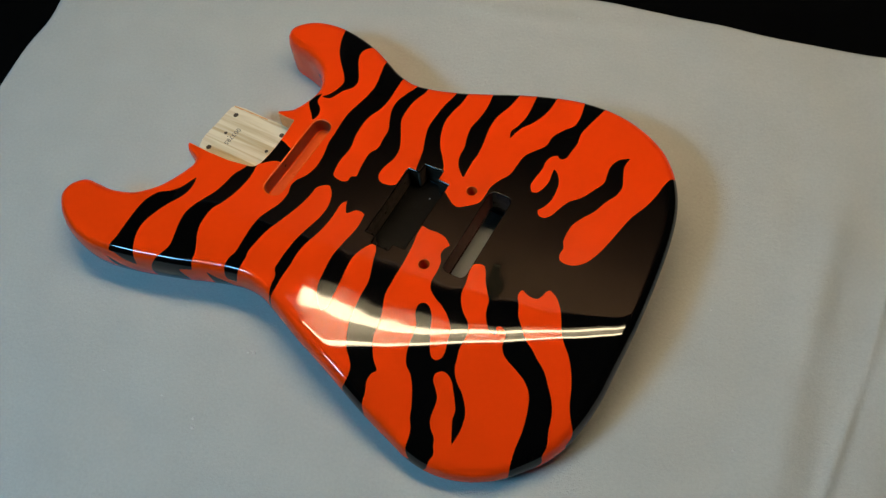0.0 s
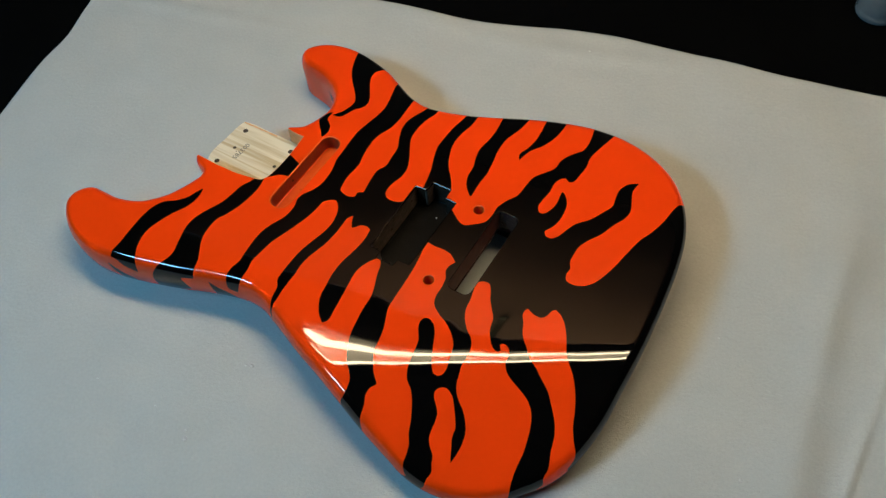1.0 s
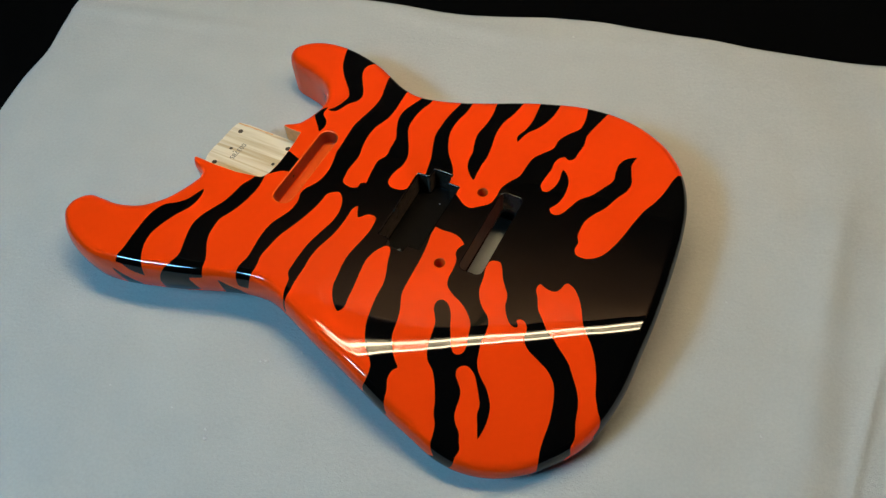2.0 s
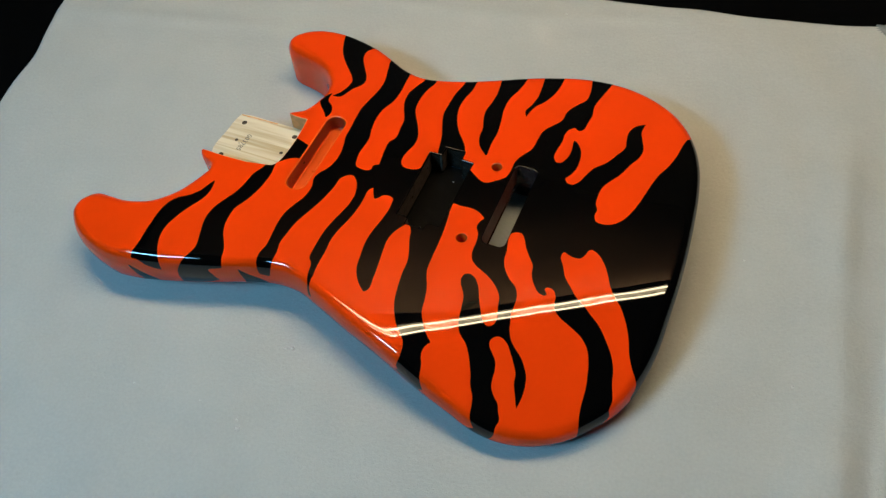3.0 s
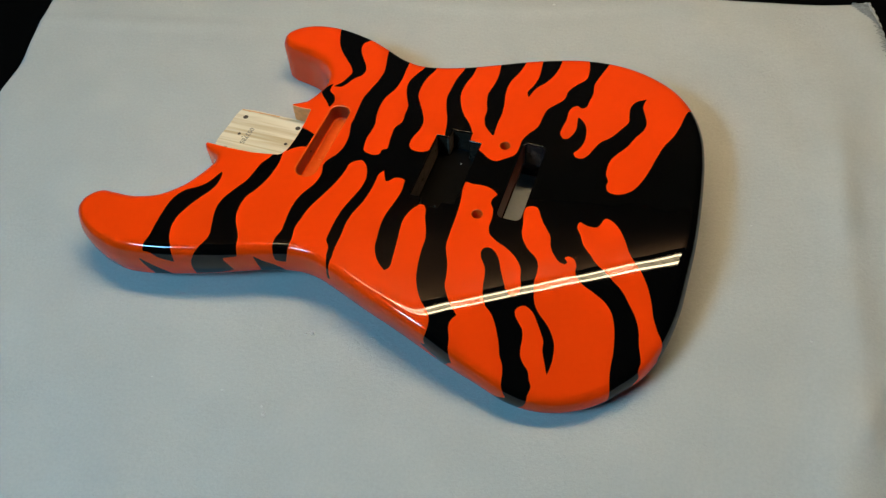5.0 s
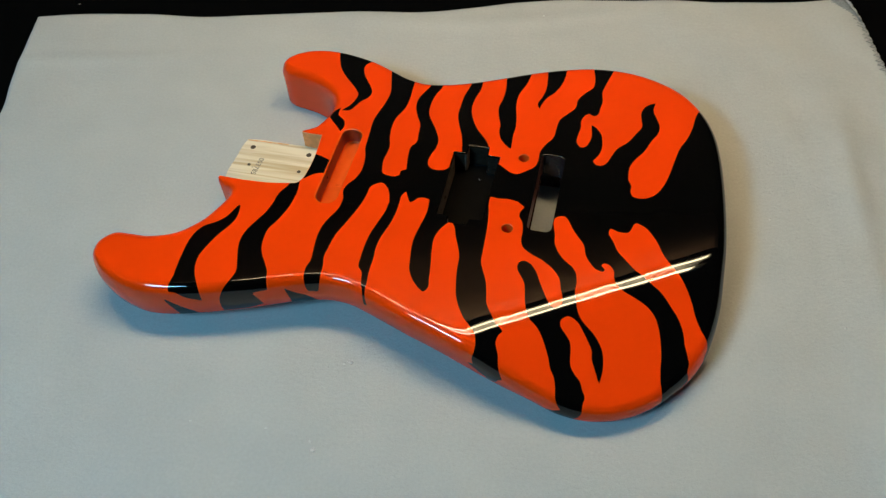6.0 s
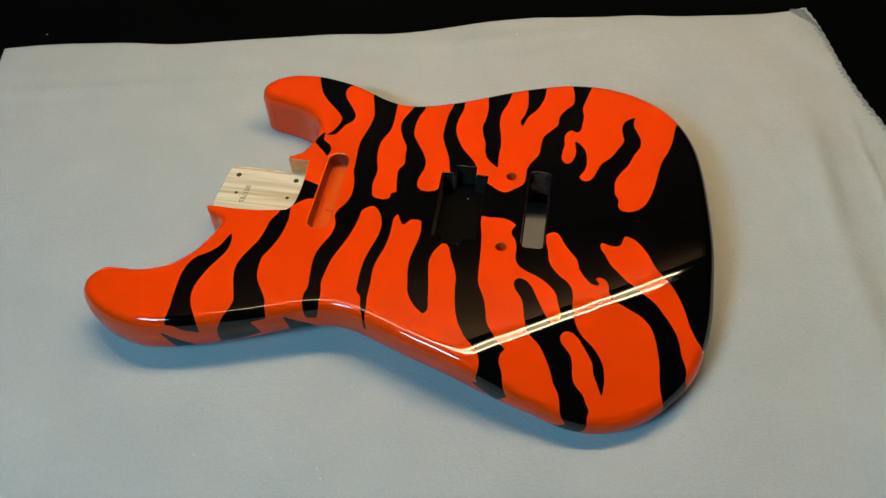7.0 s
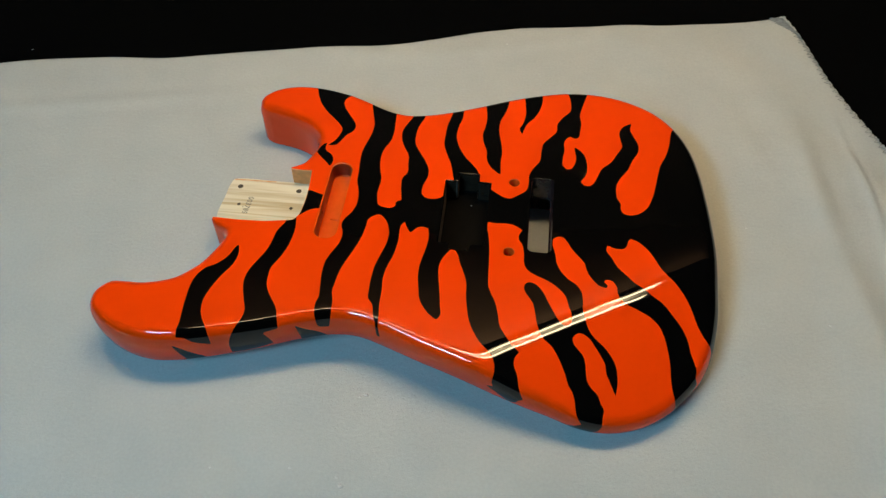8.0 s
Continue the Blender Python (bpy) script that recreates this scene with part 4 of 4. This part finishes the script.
stamp.matrix_basis = pose(-0.2175, 0.0015, 0.02898, 0, 0, -94)
tagged(stamp, "grey stamped number")


def tuft(size, seed):
    """A tangled ball of fibre: a rough lump with a few loose hairs."""
    rnd = random.Random(seed)
    bm = bmesh.new()
    bmesh.ops.create_icosphere(bm, subdivisions=2, radius=size)
    for v in bm.verts:
        k = 0.65 + 0.7 * rnd.random()
        v.co = Vector((v.co.x * k * 1.3, v.co.y * k, (v.co.z * 0.5 + size * 0.35) * k))
    for _ in range(6):
        a = rnd.uniform(0, 6.28)
        e = Vector((math.cos(a), math.sin(a), 0.25)) * size * rnd.uniform(1.4, 2.6)
        rod(bm, (0, 0, size * 0.3), e, size * 0.07, 4, caps=False)
    return bm


# marks in the routed hollows: dark discs for small screw holes in the walls, a thin ridge, a grain of dust
def wall_hole(x, y, z, r, turn, parent):
    # a thin dark disc on the wall, coloured like the shade in a hole
    bm = bmesh.new()
    bmesh.ops.create_cone(bm, cap_ends=True, segments=14, radius1=r, radius2=r * 0.8, depth=0.0004)
    ob = part("screw_hole_disc", bm, DARK_HOLE, parent, "small flat dark disc for a hole", smooth=False)
    ob.matrix_basis = pose(x, y, z, 0, 90, turn)


wall_hole(-0.1520, -0.007, 0.0375, 0.0014, 0, cavity_of["neck_pickup_cavity"])
wall_hole(-0.0550, -0.006, 0.0335, 0.0016, 0, cavity_of["bridge_pickup_cavity"])
wall_hole(-0.0550, 0.024, 0.036, 0.0008, 0, cavity_of["bridge_pickup_cavity"])
# thin raised bar added for a line of glint across the slot's floor
bm = rod(bmesh.new(), (-0.1455, -0.0080, 0.0312), (-0.1352, -0.0095, 0.0312), 0.0006, 8)
part("glint_ridge", bm, CAVITY_ORANGE, cavity_of["neck_pickup_cavity"])
rnd = random.Random(8)
for x, y in [(-55.5 + 1.9 * k, -33.2 - (6.0 if k > 4 else 0.0)) for k in range(13)] + [(-55.6, -30 + 4.6 * k) for k in range(8)]:
    bm = bmesh.new()
    bmesh.ops.create_icosphere(bm, subdivisions=2, radius=0.001)
    for v in bm.verts:
        v.co = v.co * (0.75 + 0.5 * rnd.random())
        v.co.z *= 0.6
    drip = part("lacquer_drip", bm, BLACK, cavity_of["bridge_pickup_cavity"])
    k = rnd.uniform(0.35, 0.95)
    drip.matrix_basis = pose((x + rnd.uniform(-0.5, 0.5)) / 1000, (y + rnd.uniform(-0.4, 0.4)) / 1000, 0.0446 - rnd.uniform(0.0, 0.0012), 0, 0, rnd.uniform(0, 180)) @ Matrix.Diagonal((k * 1.6, k, k, 1))
grain = part("dust_grain", tuft(0.00042, 77), LINT)
grain.location = (-0.034, 0.0265, 0.0242)
tagged(grain, "tiny pale grain of dust in the pickup cavity", "dust")


# hem stitches: grey overlock thread along the far corner and the side edge of the cloth
def stitch_mesh(length, width, r):
    bm = bmesh.new()
    pts = [Vector((width * 0.16, 0, -0.0016)), Vector((width * 0.35, length * 0.22, -0.0003)), Vector((width, length * 0.55, 0.0001)), Vector((width * 0.35, length * 0.85, -0.0003)), Vector((width * 0.16, length, -0.0016))]
    for a, b in zip(pts, pts[1:]):
        rod(bm, a, b, r, 5, caps=False)
    me = bpy.data.meshes.new("stitch")
    bm.to_mesh(me)
    bm.free()
    me.materials.append(THREAD)
    return me


stitch = stitch_mesh(0.0066, 0.0072, 0.00030)
edge = [fleece_at(1.0, k / 4000) for k in range(4001)]
hem_points, at, run = [], edge[0], 0.0
for q in edge[1:]:
    run += (q - at).length
    if run >= 0.0066 and q.y > -0.30:
        hem_points.append((q, (q - at).normalized()))
        run = 0.0
    at = q
for q, way in hem_points:
    ob = new("stitch", stitch)
    ob.parent = fleece
    turn = math.degrees(math.atan2(way.y, way.x)) + 270
    ob.matrix_basis = pose(q.x, q.y, fleece_height(q.x - 0.004, q.y) + 0.0006, 0, 0, turn + random.uniform(-9, 9)) @ Matrix.Diagonal((random.uniform(0.75, 1.15), 1, 1, 1))

# a grey overcast band at the corner, and the soft rolled edge itself
band_v, band_f = [], []
across = 7
line = [fleece_at(1.0 - 0.018 * (1 - k / 12), 0.0) for k in range(12)] + [fleece_at(1.0, k / 620) for k in range(40)]
for k, q in enumerate(line):
    a, b = line[max(0, k - 2)], line[min(len(line) - 1, k + 2)]
    way = (b - a).normalized()
    side = Vector((way.y, -way.x))      # towards the cloth
    wide = 0.0160 * min(1.0, 0.15 + k / 13) * max(0.12, 1.0 - max(0, k - 16) / 30) * (1 + 0.18 * math.sin(k * 2.3))
    for j in range(across):
        w = j / (across - 1)
        x, y = q.x + side.x * wide * w, q.y + side.y * wide * w
        band_v.append((x, y, fleece_height(x, y) + 0.0011 * (1 - abs(2 * w - 1) ** 3) - 0.0022 * (1 - w) ** 6 + 0.0006 * math.sin(k * 1.9 + j * 2.2) * w * (1 - w) * 4))
for k in range(len(line) - 1):
    for j in range(across - 1):
        band_f.append((k * across + j, k * across + j + 1, (k + 1) * across + j + 1, (k + 1) * across + j))
mesh_part("hem_band", band_v, band_f, BAND, fleece, "grey overcast band at the corner")
cord_v, cord_f, ring = [], [], 8
line = line[:12] + [fleece_at(1.0, k / 520) for k in range(521)]
for k, q in enumerate(line):
    a, b = line[max(0, k - 1)], line[min(len(line) - 1, k + 1)]
    way = (b - a).normalized()
    side = Vector((-way.y, way.x))
    thick = 0.0014 * min(1.0, 0.1 + k / 14) * (1 + 0.25 * math.sin(k * 2.1) + 0.2 * math.sin(k * 0.7))
    for j in range(ring):
        t = 2 * math.pi * j / ring
        cord_v.append((q.x + side.x * thick * math.cos(t), q.y + side.y * thick * math.cos(t), -0.0026 + thick * (1 + math.sin(t))))
for k in range(len(line) - 1):
    for j in range(ring):
        cord_f.append((k * ring + j, k * ring + (j + 1) % ring, (k + 1) * ring + (j + 1) % ring, (k + 1) * ring + j))
mesh_part("hem", cord_v, cord_f, HEM, fleece, "rolled hem of white thread")


for n, (x, y, size) in enumerate([(-0.099, -0.218, 0.0016), (-0.103, -0.212, 0.0011), (-0.094, -0.147, 0.0015), (-0.098, -0.149, 0.0009), (-0.136, -0.209, 0.0010),
                                  (0.252, -0.046, 0.0010), (-0.02, 0.283, 0.0012), (-0.190, -0.215, 0.0010), (0.20, 0.05, 0.0009)]):
    ob = part("lint_tuft", tuft(size * 0.75, n), LINT)
    ob.location = (x, y, fleece_height(x, y) + 0.0002)
    tagged(ob, "tiny tuft of white lint on the cloth", "lint", "lint on the cloth")
speck = part("dust_speck", tuft(0.0007, 50), THREAD)
speck.location = (-0.517, 0.2235, TABLE_TOP)
tagged(speck, "tiny grey dust speck on the black table", "dust")

# a shiny round tin that stands beyond the cloth
tin = thing("round_tin", "shiny round metal tin on the black table", "tin", at=(0.201, 0.470, TABLE_TOP))
bm = bmesh.new()
prof = [(0.0, 0.0), (0.0195, 0.0), (0.0228, 0.0012), (0.0243, 0.004), (0.0245, 0.008), (0.0240, 0.010), (0.0245, 0.012), (0.0245, 0.052), (0.0240, 0.054), (0.0245, 0.056), (0.0245, 0.066)]
rows_ = [[bm.verts.new((rr * math.cos(2 * math.pi * k / 40), rr * math.sin(2 * math.pi * k / 40), z)) for k in range(40)] for rr, z in prof[1:]]
for lo, hi in zip(rows_, rows_[1:]):
    for k in range(40):
        bm.faces.new((lo[k], lo[(k + 1) % 40], hi[(k + 1) % 40], hi[k]))
bm.faces.new(rows_[0][::-1])
part("can", bm, STEEL, tin, "ribbed metal can")
bm = bmesh.new()
bmesh.ops.create_cone(bm, cap_ends=True, segments=40, radius1=0.0262, radius2=0.0255, depth=0.012, matrix=Matrix.Translation((0, 0, 0.070)))
part("lid", bm, STEEL, tin, "metal lid")
for bit in tin.children:
    bit.scale = (0.9, 0.9, 0.95)
